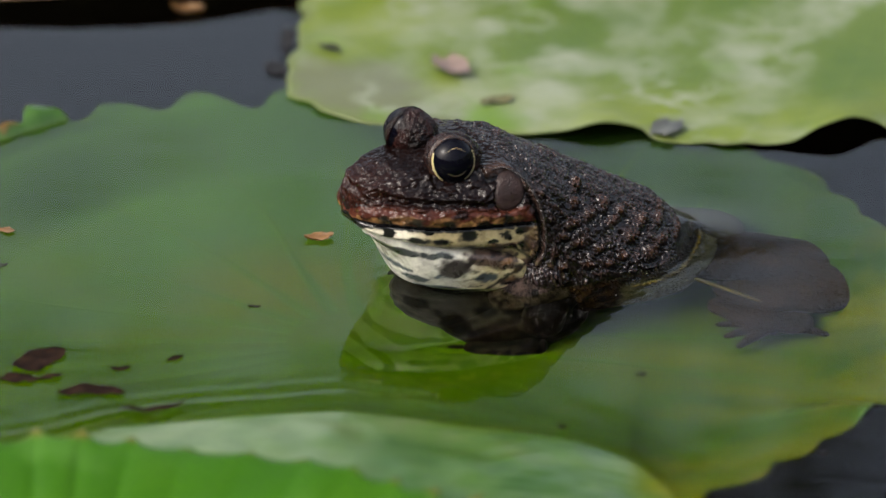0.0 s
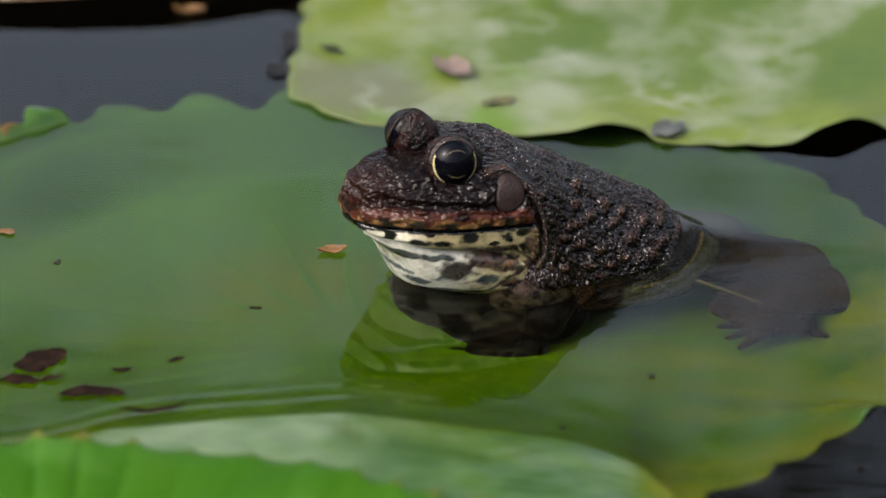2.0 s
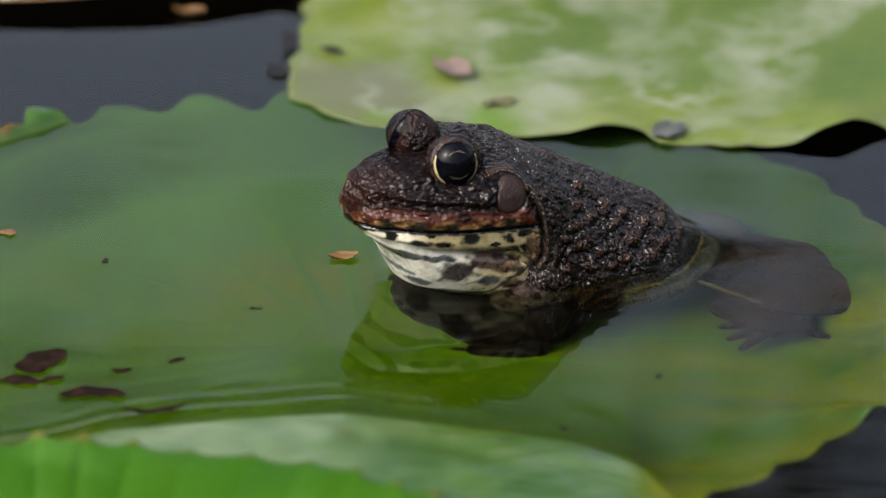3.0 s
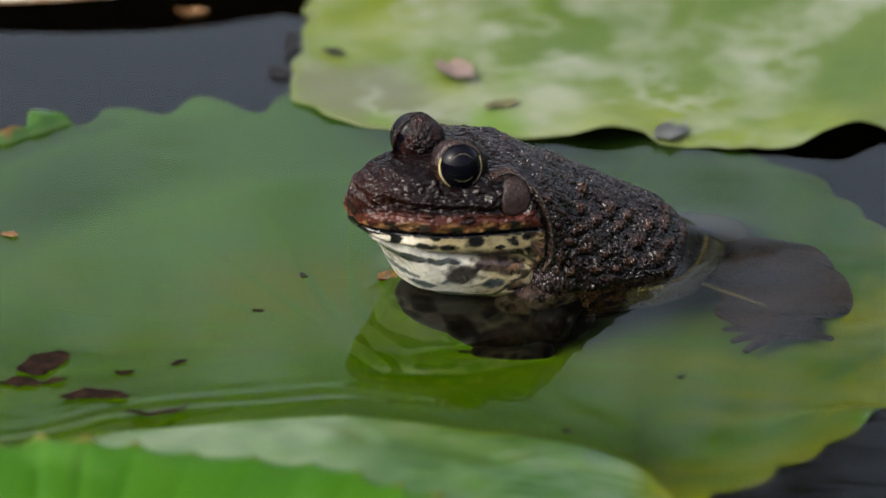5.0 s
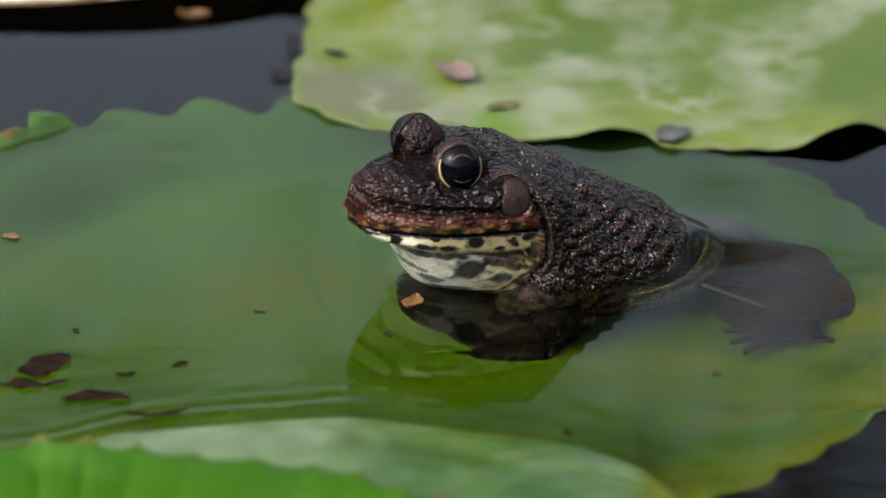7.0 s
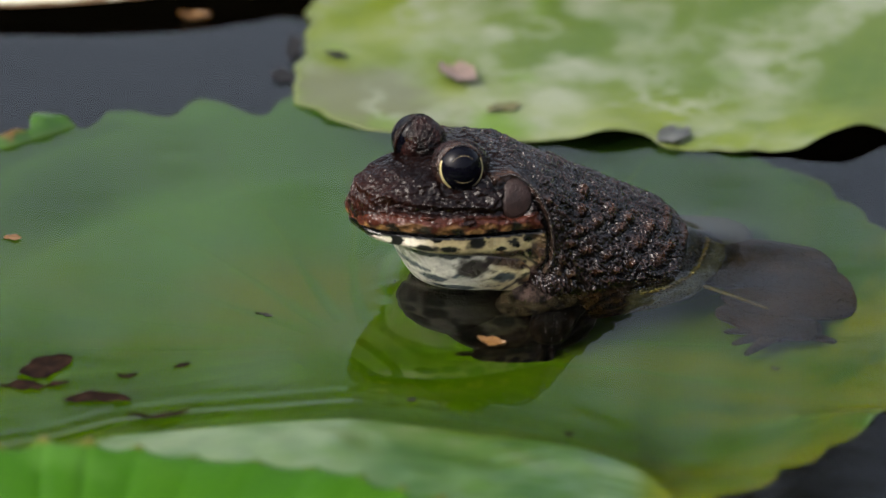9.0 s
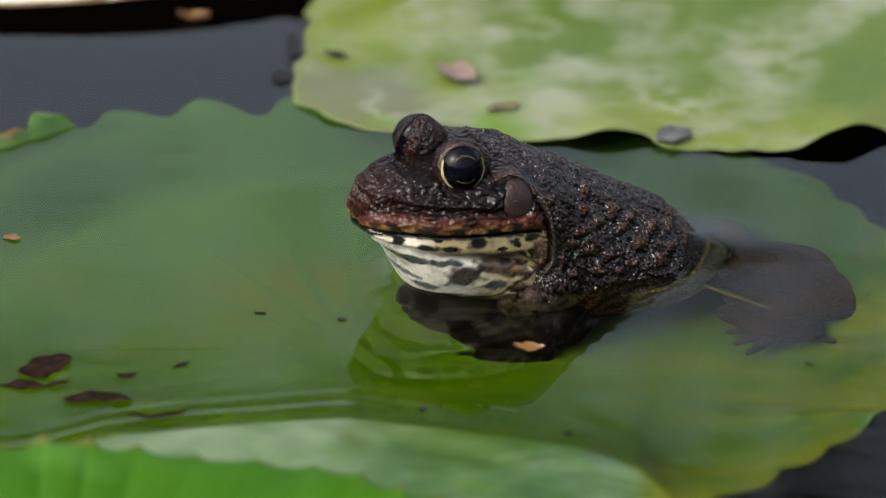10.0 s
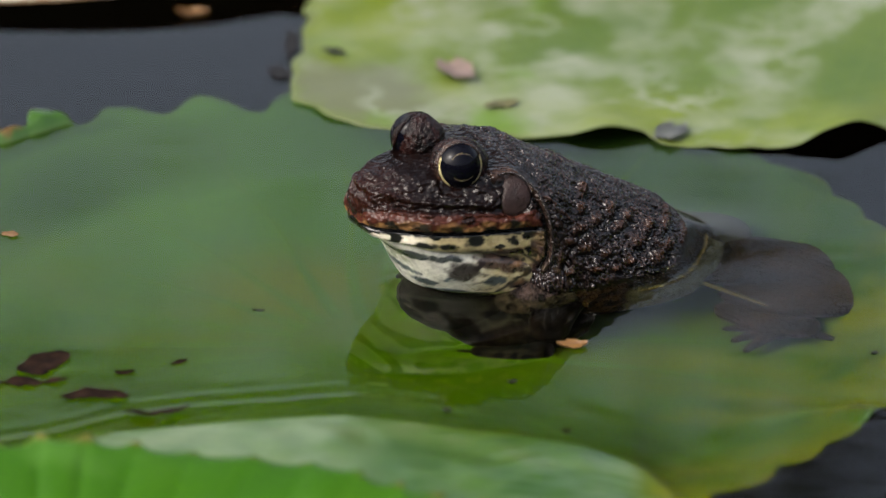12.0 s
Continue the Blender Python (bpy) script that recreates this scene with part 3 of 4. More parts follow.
def make_frog():
    frog = new("frog")
    frog.matrix_basis = pose(FROG_AT[0] * MM, FROG_AT[1] * MM, 0)
    tagged(frog, "dark brown warty frog with spotted white throat, half under water", "frog")
    NF, NT = 600, 600
    F = np.concatenate([np.linspace(-66, 14, NF - 100, endpoint=False), 14 + 6.7 * np.sin(np.linspace(0, np.pi / 2, 100))])
    th = np.linspace(0, 2 * np.pi, NT, endpoint=False)
    TH = np.repeat(th[None], NF, 0)
    w = curve_through([(-66, 2), (-63, 10), (-56, 17), (-48, 21), (-38, 22.5), (-28, 23.5), (-18, 22), (-10, 20.5), (-4, 19.2), (4, 17), (10, 14.2), (14, 11.0), (17, 8.0), (18.8, 5.9), (19.8, 4.3), (20.4, 3.0), (20.7, 2.2)], F, 1)
    top = curve_through([(-66, -6), (-60, 0), (-52, 8.5), (-42, 13.7), (-32, 19.2), (-24, 23.9), (-18, 26.9), (-11, 28.6), (-4, 28.6), (4, 28.0), (12, 27.6), (16, 26.4), (18.4, 24.6), (20.0, 22.4), (20.7, 20.6)], F, 5)
    zc = curve_through([(-66, -11), (-56, -9), (-40, -5), (-26, 2), (-16, 11), (-8, 14.5), (4, 15.6), (16, 16.8), (23.2, 18.2)], F, 10)
    bot = curve_through([(-66, -12), (-58, -24), (-30, -27), (-19, -26), (-16, -18), (-12.5, -1), (-8, 6), (-3, 9), (3, 10.3), (10, 11.7), (16, 13.6), (18.5, 14.8), (20.0, 16.2), (20.7, 17.6)], F, 6)
    n_up = curve_through([(-66, 2.0), (-24, 2.2), (-16, 3.0), (-10, 3.8), (-3, 3.2), (4, 2.5), (14, 2.5), (24.4, 2.4)], F, 8)
    n_low = curve_through([(-66, 2.2), (-16, 2.4), (-6, 3.4), (4, 4.5), (24.4, 4.5)], F, 3)
    pts, left, z = loft(F, TH, w, zc, top - zc, zc - bot, n_up, n_low)
    pts[-1] = pts[-1].mean(0)
    N = normals(pts)
    FF = np.repeat(F[:, None], NT, 1)
    side = np.abs(left)
    rng = np.random.RandomState(4)
    disp = np.zeros_like(z)
    rise = np.zeros_like(z)
    # warts: long ones on the back, round ones on the flank
    arc = TH.copy()
    arc = np.where(arc > np.pi, arc - 2 * np.pi, arc) * 21.0
    for i in range(110):
        f0 = rng.uniform(-62, -12)
        a0 = rng.uniform(-42, 42)
        back = abs(a0) < 22
        lu = rng.uniform(1.4, 3.2) if back else rng.uniform(1.1, 2.4)
        lv = rng.uniform(0.6, 1.0) if back else rng.uniform(0.8, 1.4)
        hh = rng.uniform(0.2, 0.6)
        sl = rng.uniform(-0.15, 0.15)
        rows = np.abs(F - f0) < 3.2 * lu
        u = FF[rows] - f0
        v = arc[rows] - a0 - sl * u
        g = np.exp(-(u / lu) ** 2 - (v / lv) ** 2)
        disp[rows] += hh * g
        rise[rows] = np.maximum(rise[rows], g)
    # the large warts on the flank: along the body, height, half length, half height
    big = np.zeros_like(z)
    pit_shade = np.zeros_like(z)
    for f0, z0, ru, rv in ((-27.1, 16.9, 1.7, 0.8), (-36.8, 13.6, 1.6, 0.8), (-24.6, 13.9, 2.7, 0.8), (-31.2, 13.9, 2.0, 0.8), (-38.0, 11.0, 2.2, 0.7), (-52.0, 7.2, 2.0, 0.9), (-42.7, 7.4, 2.1, 1.0), (-50.7, 4.6, 2.2, 0.9),
                           (-25.5, 9.8, 2.2, 0.9), (-20.9, 12.0, 1.5, 0.9), (-38.6, 4.4, 1.4, 0.8), (-48.0, 3.4, 2.6, 1.1), (-30.0, 18.4, 1.6, 0.7), (-41.2, 11.4, 1.4, 0.7), (-46.5, 8.6, 1.6, 0.8), (-31.6, 7.6, 1.7, 0.9),
                           (-18.2, 8.6, 0.9, 1.4), (-34.5, 4.0, 1.6, 0.8), (-28.0, 5.0, 1.8, 0.8), (-56.5, 3.0, 1.5, 0.8), (-20.5, 5.2, 1.3, 0.9)):
        q = ((FF - f0) / ru) ** 2 + ((z - z0 - 0.12 * (FF - f0)) / rv) ** 2
        g = np.exp(-q ** 1.5) * (left > 0)
        disp += 0.6 * g
        big = np.maximum(big, g)
        # a dent below each wart, later blackened in the colour like its shadow
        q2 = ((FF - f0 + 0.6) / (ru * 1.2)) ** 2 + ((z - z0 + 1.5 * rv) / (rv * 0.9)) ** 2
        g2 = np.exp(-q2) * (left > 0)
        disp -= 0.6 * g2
        pit_shade = np.maximum(pit_shade, g2)
    for i in range(240):
        f0, z0, sg = rng.uniform(-12, 22), rng.uniform(17, 30), rng.choice([-1, 1])
        lu, lv = rng.uniform(0.5, 1.3), rng.uniform(0.3, 0.6)
        g = np.exp(-((FF - f0) / lu) ** 2 - ((z - z0) / lv) ** 2) * (left * sg > 0)
        disp += 0.3 * g
        rise = np.maximum(rise, 0.7 * g)
    # shoulders
    disp += 2.0 * np.exp(-((FF + 15) / 5.0) ** 2 - ((z - 2.5) / 3.2) ** 2) * (side > 6)
    # the fold that runs from the eye over the ear and down to the arm
    fold = [(-5.0, 27.0), (-9.2, 27.4), (-12.6, 24.2), (-14.6, 19.2), (-15.6, 14.0), (-15.5, 9.4), (-13.6, 6.4)]
    fd = path_distance(FF, z, fold)
    disp *= 1 - 0.9 * (1 - smoothstep(0.8, 2.4, fd)) * (side > 6)
    disp += 0.7 * np.exp(-(fd / 0.7) ** 2) * (side > 6)
    fin = [(a + 0.9, b - 0.9 if i < 3 else b) for i, (a, b) in enumerate(fold)]
    fd2 = path_distance(FF, z, fin)
    groove = np.exp(-(fd2 / 0.6) ** 2) * (side > 6)
    disp -= 0.9 * groove
    # knobbly relief, drawn out along the body
    rough = np.zeros_like(z)
    gran = np.zeros_like(z)
    for i in range(NF):
        for j in range(NT):
            p = Vector((F[i] * 0.30, arc[i, j] * 0.85, 1.7))
            a0 = noise.noise(p)
            rough[i, j] = 0.5 * (0.6 - abs(a0) * 2.2) + 0.4 * noise.noise(p * 2.6) + 0.2 * noise.noise(p * 4.1)
            gran[i, j] = 1 - 2.6 * abs(noise.noise(Vector((F[i] * 0.95, arc[i, j] * 0.95, 5.3)))) - 0.8 * abs(noise.noise(Vector((F[i] * 2.1, arc[i, j] * 2.1, 9.1))))
    body_part = 1 - smoothstep(-15, -9, FF)
    above = smoothstep(0.8, 2.0, z - mouth(FF))
    disp += rough * (1 - 0.9 * (1 - smoothstep(0.8, 2.4, fd)) * (side > 6)) * (0.6 * body_part + 0.25 * (1 - body_part) * above)
    calm = 1 - np.maximum((1 - smoothstep(0.8, 2.0, fd)) * (side > 6), (1 - smoothstep(3.2, 4.6, np.abs(z - mouth(FF) - 0.5))) * (1 - body_part))
    disp += gran * calm * (0.30 * body_part + 0.10 * (1 - body_part) * above)
    hollow_shade = smoothstep(0.25, -0.25, rough)
    # ridges under the eye, jaw line
    for z0, z1, h in ((24.6, 22.6, 0.45), (22.0, 20.2, 0.4)):
        ln = path_distance(FF, z, [(19, z0), (8, z0 - 1.2), (-6, z1)])
        disp += h * np.exp(-(ln / 0.5) ** 2)
    mz = z - mouth(FF)
    drift_f = FF + 0.45 * wobble(FF, z, 81, 3.0) + 0.2 * wobble(FF, z, 82, 1.1)
    drift_m = mz + 0.22 * wobble(FF, z, 83, 2.6) + 0.10 * wobble(FF, z, 84, 0.9)
    inmouth = smoothstep(-14.0, -12.0, FF)
    slit = np.exp(-(mz / 0.35) ** 2) * inmouth * (side > 0.5)
    disp -= 0.8 * slit
    disp += 0.5 * np.exp(-((mz - 1.6) / 1.1) ** 2) * inmouth
    # edge that runs from the eye to the nostril
    brow = path_distance(FF, side, [(4, 10.0), (12, 7.6), (19, 4.4)])
    disp += 0.7 * np.exp(-(brow / 1.1) ** 2) * smoothstep(22, 24, z)
    for z0 in (23.4, 21.8, 20.4):
        wavy = 0.25 * np.sin(FF * 1.7 + z0)
        ln = path_distance(FF, z + wavy, [(18, z0 - 0.6), (6, z0 - 0.4), (-5, z0 - 1.4)])
        disp += 0.35 * np.exp(-(ln / 0.32) ** 2)
    # the hollow between eye, nostril and lip, and the smooth rolled upper lip
    disp -= 1.1 * np.exp(-((FF - 11.5) / 6.0) ** 2 - ((z - 22.4) / 1.7) ** 2) * smoothstep(3, 6, side)
    roll = np.exp(-((mz - 2.4) / 1.3) ** 2) * inmouth
    disp = disp * (1 - 0.6 * roll) + 0.75 * roll
    # nostrils
    for sg in (-1, 1):
        g = np.exp(-((FF - 18.0) / 1.0) ** 2 - ((left - sg * 4.2) / 0.9) ** 2) * (z > 20)
        disp += 0.25 * g
    disp *= 1 - smoothstep(19.4, 20.5, FF)
    disp -= 0.5 * (1 - smoothstep(14, 20, FF))
    ear_r = np.hypot((FF + 8.0 + 0.35 * (z - 23.2)) * 1.05, z - 23.2)
    ear = (1 - smoothstep(3.6, 4.2, ear_r)) * (side > 10)
    disp = disp * (1 - ear) - 0.7 * ear + 0.12 * np.exp(-((ear_r - 4.1) / 0.4) ** 2) * (side > 10)
    # colours
    col = np.zeros(z.shape + (3,)) + BROWN
    mott = wobble(FF, arc, 31, 7) + 0.6 * wobble(FF, arc, 33, 3)
    col = blend(col, smoothstep(0.0, 0.8, mott) * 0.8, DARK)
    col = blend(col, rise * smoothstep(0.2, 1.0, wobble(FF, arc, 35, 9) + 0.4) * 0.15, np.array((0.16, 0.075, 0.045)))
    # shade painted into the hollows, the grain creases and below the warts
    col = blend(col, hollow_shade * 0.85, DARK)
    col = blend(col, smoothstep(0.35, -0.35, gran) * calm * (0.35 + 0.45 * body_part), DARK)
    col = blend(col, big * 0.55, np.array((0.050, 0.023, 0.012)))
    col = blend(col, pit_shade * 0.95, BLACK * 0.5)
    col = blend(col, (1 - body_part) * above * 0.9, np.array((0.0030, 0.0013, 0.0012)))
    col = blend(col, smoothstep(8, 20, FF) * smoothstep(18.5, 20.5, z) * 0.55, RUST * 0.8)
    lip = smoothstep(0.3, 0.7, drift_m) * (1 - smoothstep(3.4, 4.8, drift_m)) * inmouth
    col = blend(col, lip * 0.85, RUST * 1.9)
    col = blend(col, lip * smoothstep(0.3, 0.8, wobble(FF, z, 85, 5.0)) * 0.8, DARK)
    for f0, m0, wd, hi, k in ((19.9, 1.0, 0.5, 0.5, 0.6), (17.4, 1.0, 1.3, 0.6, 1.35), (14.2, 1.0, 1.3, 0.5, 0.75), (13.2, 2.0, 2.6, 0.8, 0.35), (8.6, 0.9, 1.3, 0.55, 0.8), (6.4, 2.0, 2.3, 0.8, 0.35), (2.0, 1.0, 2.0, 0.75, 1.0), (-1.2, 2.2, 1.5, 0.8, 0.4), (-4.5, 1.4, 1.2, 0.9, 0.6), (-8.0, 1.5, 1.6, 0.8, 0.35)):
        col = blend(col, spot(drift_f, drift_m, f0, m0, wd, hi) * inmouth * 0.95, TAN * k * 2.0)
    for f0, m0, wd, hi in ((16.2, 1.3, 0.9, 1.1), (11.2, 1.4, 1.4, 1.0), (5.2, 1.2, 1.1, 0.9), (-1.4, 0.9, 1.5, 0.7), (-6.6, 1.7, 0.9, 1.3)):
        col = blend(col, spot(drift_f, drift_m, f0, m0, wd, hi) * inmouth * 0.85, np.array((0.006, 0.011, 0.009)))
    low = (1 - smoothstep(-0.9, -0.55, drift_m)) * smoothstep(-15.2, -14.2, FF) * np.maximum(smoothstep(6.0, 7.5, z), smoothstep(-9, -7, FF))
    col = blend(col, low, CREAM * (0.66 + 0.3 * smoothstep(2, 12, FF))[..., None] + smoothstep(8, 14, FF)[..., None] * np.array((0.22, 0.26, 0.33)))
    col = blend(col, smoothstep(-0.9, -0.55, drift_m) * (1 - smoothstep(0.3, 0.7, drift_m)) * inmouth, BLACK)
    for f0, m0, ru, rv in ((20.3, -1.4, 0.9, 1.4), (15.9, -1.8, 1.0, 3.0), (11.2, -3.0, 2.3, 0.9), (6.8, -3.0, 2.0, 0.9), (1.5, -1.7, 2.1, 1.2), (9.2, -0.9, 1.0, 0.4), (-3.6, -3.6, 1.3, 0.6), (-6.6, -2.4, 0.9, 1.3), (-11.3, -4.6, 2.0, 2.2), (-8.2, -4.9, 0.9, 0.8), (-10.0, -1.4, 1.8, 0.9)):
        col = blend(col, spot(drift_f, drift_m, f0, m0, ru, rv, 0.25) * (mz < -0.2), BLACK)
    col = blend(col, low * smoothstep(-9.5, -13.0, FF) * 0.85, TAN * 0.6)
    cheek = (1 - smoothstep(-4.6, -3.8, mz)) * (1 - smoothstep(0, 4, FF)) * smoothstep(-15.5, -14.5, FF) * smoothstep(5.0, 6.5, z)
    col = blend(col, cheek * smoothstep(-0.25, 0.25, wobble(FF, z, 51, 4.5)) * 0.9, np.array((0.035, 0.018, 0.02)))
    col = blend(col, cheek * smoothstep(0.4, 0.7, wobble(FF, z, 53, 3.0)) * 0.9, BLACK)
    col = blend(col, cheek * smoothstep(0.5, 0.8, wobble(FF, z, 57, 4.0)) * 0.6, TAN * 1.0)
    under = np.exp(-(path_distance(FF, z, [(13, 11.7), (4, 11.5), (-2, 11.2), (-8, 10.8), (-12, 8.0)]) / 0.5) ** 2) * (mz < -2)
    col = blend(col, under * 0.9, BLACK)
    col = blend(col, np.exp(-(fd / 0.6) ** 2) * (side > 6) * 0.6, np.array((0.05, 0.03, 0.023)))
    col = blend(col, groove, BLACK)
    col = blend(col, (1 - smoothstep(-2.0, 1.0, z)) * smoothstep(-38, -34, FF), np.array((0.036, 0.018, 0.010)))
    col = blend(col, (1 - smoothstep(-2.0, 1.0, z)) * smoothstep(-0.3, 0.5, wobble(FF, z, 91, 6.0)) * smoothstep(-38, -34, FF) * 0.85, DARK)
    pale = (left > 0) * (1 - smoothstep(-5, -1.5, z)) * (1 - smoothstep(-39, -36, FF)) * 0.92
    col = blend(col, pale, np.array((0.105, 0.092, 0.062)))
    seam = np.exp(-(path_distance(FF, z, [(-62, -2.0), (-54, -4.3), (-45, -4.8), (-41, -4.4)]) / 0.55) ** 2) * (left > 0)
    disp += 0.5 * seam
    col = blend(col, seam, np.array((0.10, 0.07, 0.018)))
    col = blend(col, np.exp(-(path_distance(FF, z, [(-62, -0.9), (-54, -2.9), (-45, -3.4)]) / 0.5) ** 2) * (left > 0) * 0.8, DARK)
    # tan flecks behind the fold
    flecks = smoothstep(0.35, 0.75, wobble(FF, z, 63, 3.2)) * np.exp(-((FF + 19.5) / 2.4) ** 2 - ((z - 6) / 4.0) ** 2) * (side > 8)
    col = blend(col, flecks, np.array((0.05, 0.032, 0.016)))
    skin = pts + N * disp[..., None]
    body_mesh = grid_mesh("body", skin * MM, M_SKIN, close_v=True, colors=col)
    body_mesh.materials.append(M_HEAD)
    body_mesh.materials.append(M_THROAT)
    slot = np.where((mz[:-1] < -0.4) & (FF[:-1] > -14.8) & (z[:-1] > 6.0), 2, np.where(FF[:-1] > -12, 1, 0)).astype(np.int32).reshape(-1)
    body_mesh.polygons.foreach_set("material_index", slot)
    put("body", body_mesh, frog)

    def on_skin(f0, z0, sg=1):
        d = (FF - f0) ** 2 + (z - z0) ** 2 + np.where(left * sg > 0, 0, 1e6)
        i = np.unravel_index(np.argmin(d), d.shape)
        return pts[i]

    # throat pouch
    nf, nt = 150, 200
    f = np.concatenate([np.linspace(-17, 12, 100, endpoint=False), 12 + 4.6 * np.sin(np.linspace(0, np.pi / 2, 50))])
    tt = np.repeat(np.linspace(0, 2 * np.pi, nt, endpoint=False)[None], nf, 0)
    tw = curve_through([(-17, 14), (-15, 17.5), (-12, 19.3), (-8, 18.9), (-4, 17.8), (0, 16.2), (4, 14.4), (8, 12.0), (12, 9), (14.6, 5.8), (16.6, 0.3)], f, 3)
    tb = curve_through([(-17, -12), (-13, -12), (-9, -10), (-3, -7), (3, -4), (7, -1.3), (9, 1), (11.2, 6.5), (13.6, 10.2), (16.6, 12.8)], f, 4)
    tz = curve_through([(-17, 5), (-4, 8), (6, 9.6), (12, 11.5), (18.5, 13)], f, 6)
    tp, tl, tzz = loft(f, tt, tw, tz, 0 * tz + 4.5, tz - tb, 0 * tz + 2.0, 0 * tz + 1.75)
    tf = np.repeat(f[:, None], nt, 1)
    tc = np.zeros(tp.shape) + WHITE
    tc = blend(tc, smoothstep(4, -4, tf) * 0.9, CREAM * 0.85)
    PLUM, UMBER, BLUE = np.array((0.014, 0.008, 0.011)), np.array((0.060, 0.036, 0.030)), np.array((0.025, 0.040, 0.055))
    wav = 0.5 * wobble(tf, tzz, 86, 3.4) + 0.25 * wobble(tf, tzz, 87, 1.2)
    for f0, z0, ru, rv, c in ((12.0, 10.2, 2.6, 0.9, SLATE), (6.6, 9.8, 3.0, 0.9, SLATE), (8.0, 2.9, 1.5, 0.8, SLATE * 3), (10.5, 5.0, 0.9, 0.7, SLATE * 3), (-2.4, 8.8, 3.6, 1.8, UMBER),
                              (-6.4, 7.4, 3.0, 1.7, UMBER * 0.7), (0.2, 8.0, 1.0, 1.6, PLUM), (-5.4, 9.6, 2.0, 0.6, PLUM), (13.6, 8.2, 1.2, 0.7, SLATE * 2), (5.0, 4.2, 1.2, 0.7, SLATE * 4), (-8.8, 8.9, 1.3, 0.9, PLUM), (2.9, 6.6, 3.3, 2.5, PLUM), (-3.4, 4.0, 2.4, 1.4, BLUE), (-11.0, 10.0, 1.9, 2.5, BLACK), (-7.6, 10.3, 0.9, 0.9, BLACK),
                              (-9.6, 5.6, 1.5, 1.2, PLUM), (4.2, 0.6, 3.6, 0.7, SLATE * 3), (-2.0, -1.0, 2.2, 1.3, SLATE), (-8.5, 2.4, 2.2, 1.2, PLUM)):
        tc = blend(tc, spot(tf + wav, tzz + 0.6 * wav, f0, z0, ru, rv, 0.22) * 0.95, c)
    fine = smoothstep(0.45, 0.8, wobble(tf, tzz, 71, 2.2)) * smoothstep(3, -3, tf)
    tc = blend(tc, smoothstep(0.2, 0.7, wobble(tf, tzz, 73, 4.0)) * smoothstep(-4, -9, tf) * 0.8, TAN * 1.3)
    tc = blend(tc, fine * 0.85, BLACK)
    for ln in ([(0.5, 11.4), (-4, 10.9), (-9.5, 11.2)], [(-3.6, -1.0), (-5.4, 2.0), (-8, 4.4), (-12, 6.6), (-14, 7.4)]):
        tc = blend(tc, np.exp(-(path_distance(tf + 0.5 * wav, tzz, ln) / 0.45) ** 2), BLACK)
    tc = blend(tc, (1 - smoothstep(-3.5, -1.0, tzz)) * (1 - smoothstep(2, 7, tf)) * 0.6, np.array((0.10, 0.09, 0.03)))
    tc = blend(tc, smoothstep(-10.5, -13.5, tf) * 0.9, np.array((0.026, 0.017, 0.013)))
    throat = put("throat", grid_mesh("throat", tp * MM, M_THROAT, close_v=True, colors=tc), frog, "white throat with slate blotches, gently pumping")

    # eyes
    for sg in (1, -1):
        l = np.array(at(0.0, sg, 0)) - np.array(at(0.0, 0, 0))
        l[2] = 0
        fw = np.array(at(1.0, 0, 0)) - np.array(at(0.0, 0, 0))
        ax = l + 0.30 * np.array((0, 0, 1.0)) + (0.28 if sg > 0 else 0.35) * fw
        ax /= np.linalg.norm(ax)
        c = np.array(at(0.8, sg * 8.9, 29.0))
        eye = put("eye", ball(c, (5.1,) * 3, M_EYE, "eye", 40, 60), frog, "glossy black eye with a thin gold ring")
        # the lid: a hump that leans back into the head, peaked above the eye
        th0, ph0 = np.meshgrid(np.linspace(0.001, np.pi - 0.001, 90), np.linspace(0, 2 * np.pi, 130, endpoint=False), indexing="ij")
        da, db, dc = np.sin(th0) * np.cos(ph0), np.sin(th0) * np.sin(ph0), np.cos(th0)
        lump = np.zeros(th0.shape)
        for i in range(90):
            for j in range(130):
                v = Vector((da[i, j], db[i, j], dc[i, j]))
                lump[i, j] = 0.07 * noise.noise(v * 2.3 + Vector((sg, 0, 0))) + 0.045 * noise.noise(v * 6.5) + 0.035 * noise.noise(v * 15.0)
        along = np.where(da > 0, 5.2, 7.2 if sg > 0 else 5.4)
        over = np.where(dc > 0, 5.1 + 0.5 * np.clip(dc, 0, 1) ** 4, 5.6)
        hump = (1 + lump)[..., None] * ((along * da)[..., None] * fw + (5.6 * db)[..., None] * l / np.linalg.norm(l) + (over * dc)[..., None] * np.array((0, 0, 1.0)))
        lid = put("eyelid", grid_mesh("eyelid", (c - 1.7 * ax + np.array((0, 0, 0.1)) + hump) * MM, M_LID, close_v=True), frog)
        e1 = np.cross(ax, (0, 0, 1.0))
        e1 /= np.linalg.norm(e1)
        e2 = np.cross(e1, ax)

        def ring(r, width, high, a0, a1, mat, nm, parent, lab=""):
            a = np.linspace(a0, a1, 90)
            rows = []
            taper = np.sin(np.linspace(0, np.pi, 90)) ** 0.35 if a1 - a0 < 6.2 else np.ones(90)
            for k in np.linspace(0, 2 * np.pi, 9)[:-1]:
                rad = r + width * np.cos(k) * taper
                dep = np.sqrt(np.maximum(5.1 ** 2 - np.minimum(rad, 5.0) ** 2, 0)) + high * np.sin(k) * taper
                rows.append(c + rad[:, None] * (np.cos(a)[:, None] * e1 + np.sin(a)[:, None] * e2) + dep[:, None] * ax)
            p = np.stack(rows, 1)
            return put(nm, grid_mesh(nm, p * MM, mat, close_v=True, close_u=a1 - a0 > 6.2), parent, lab)

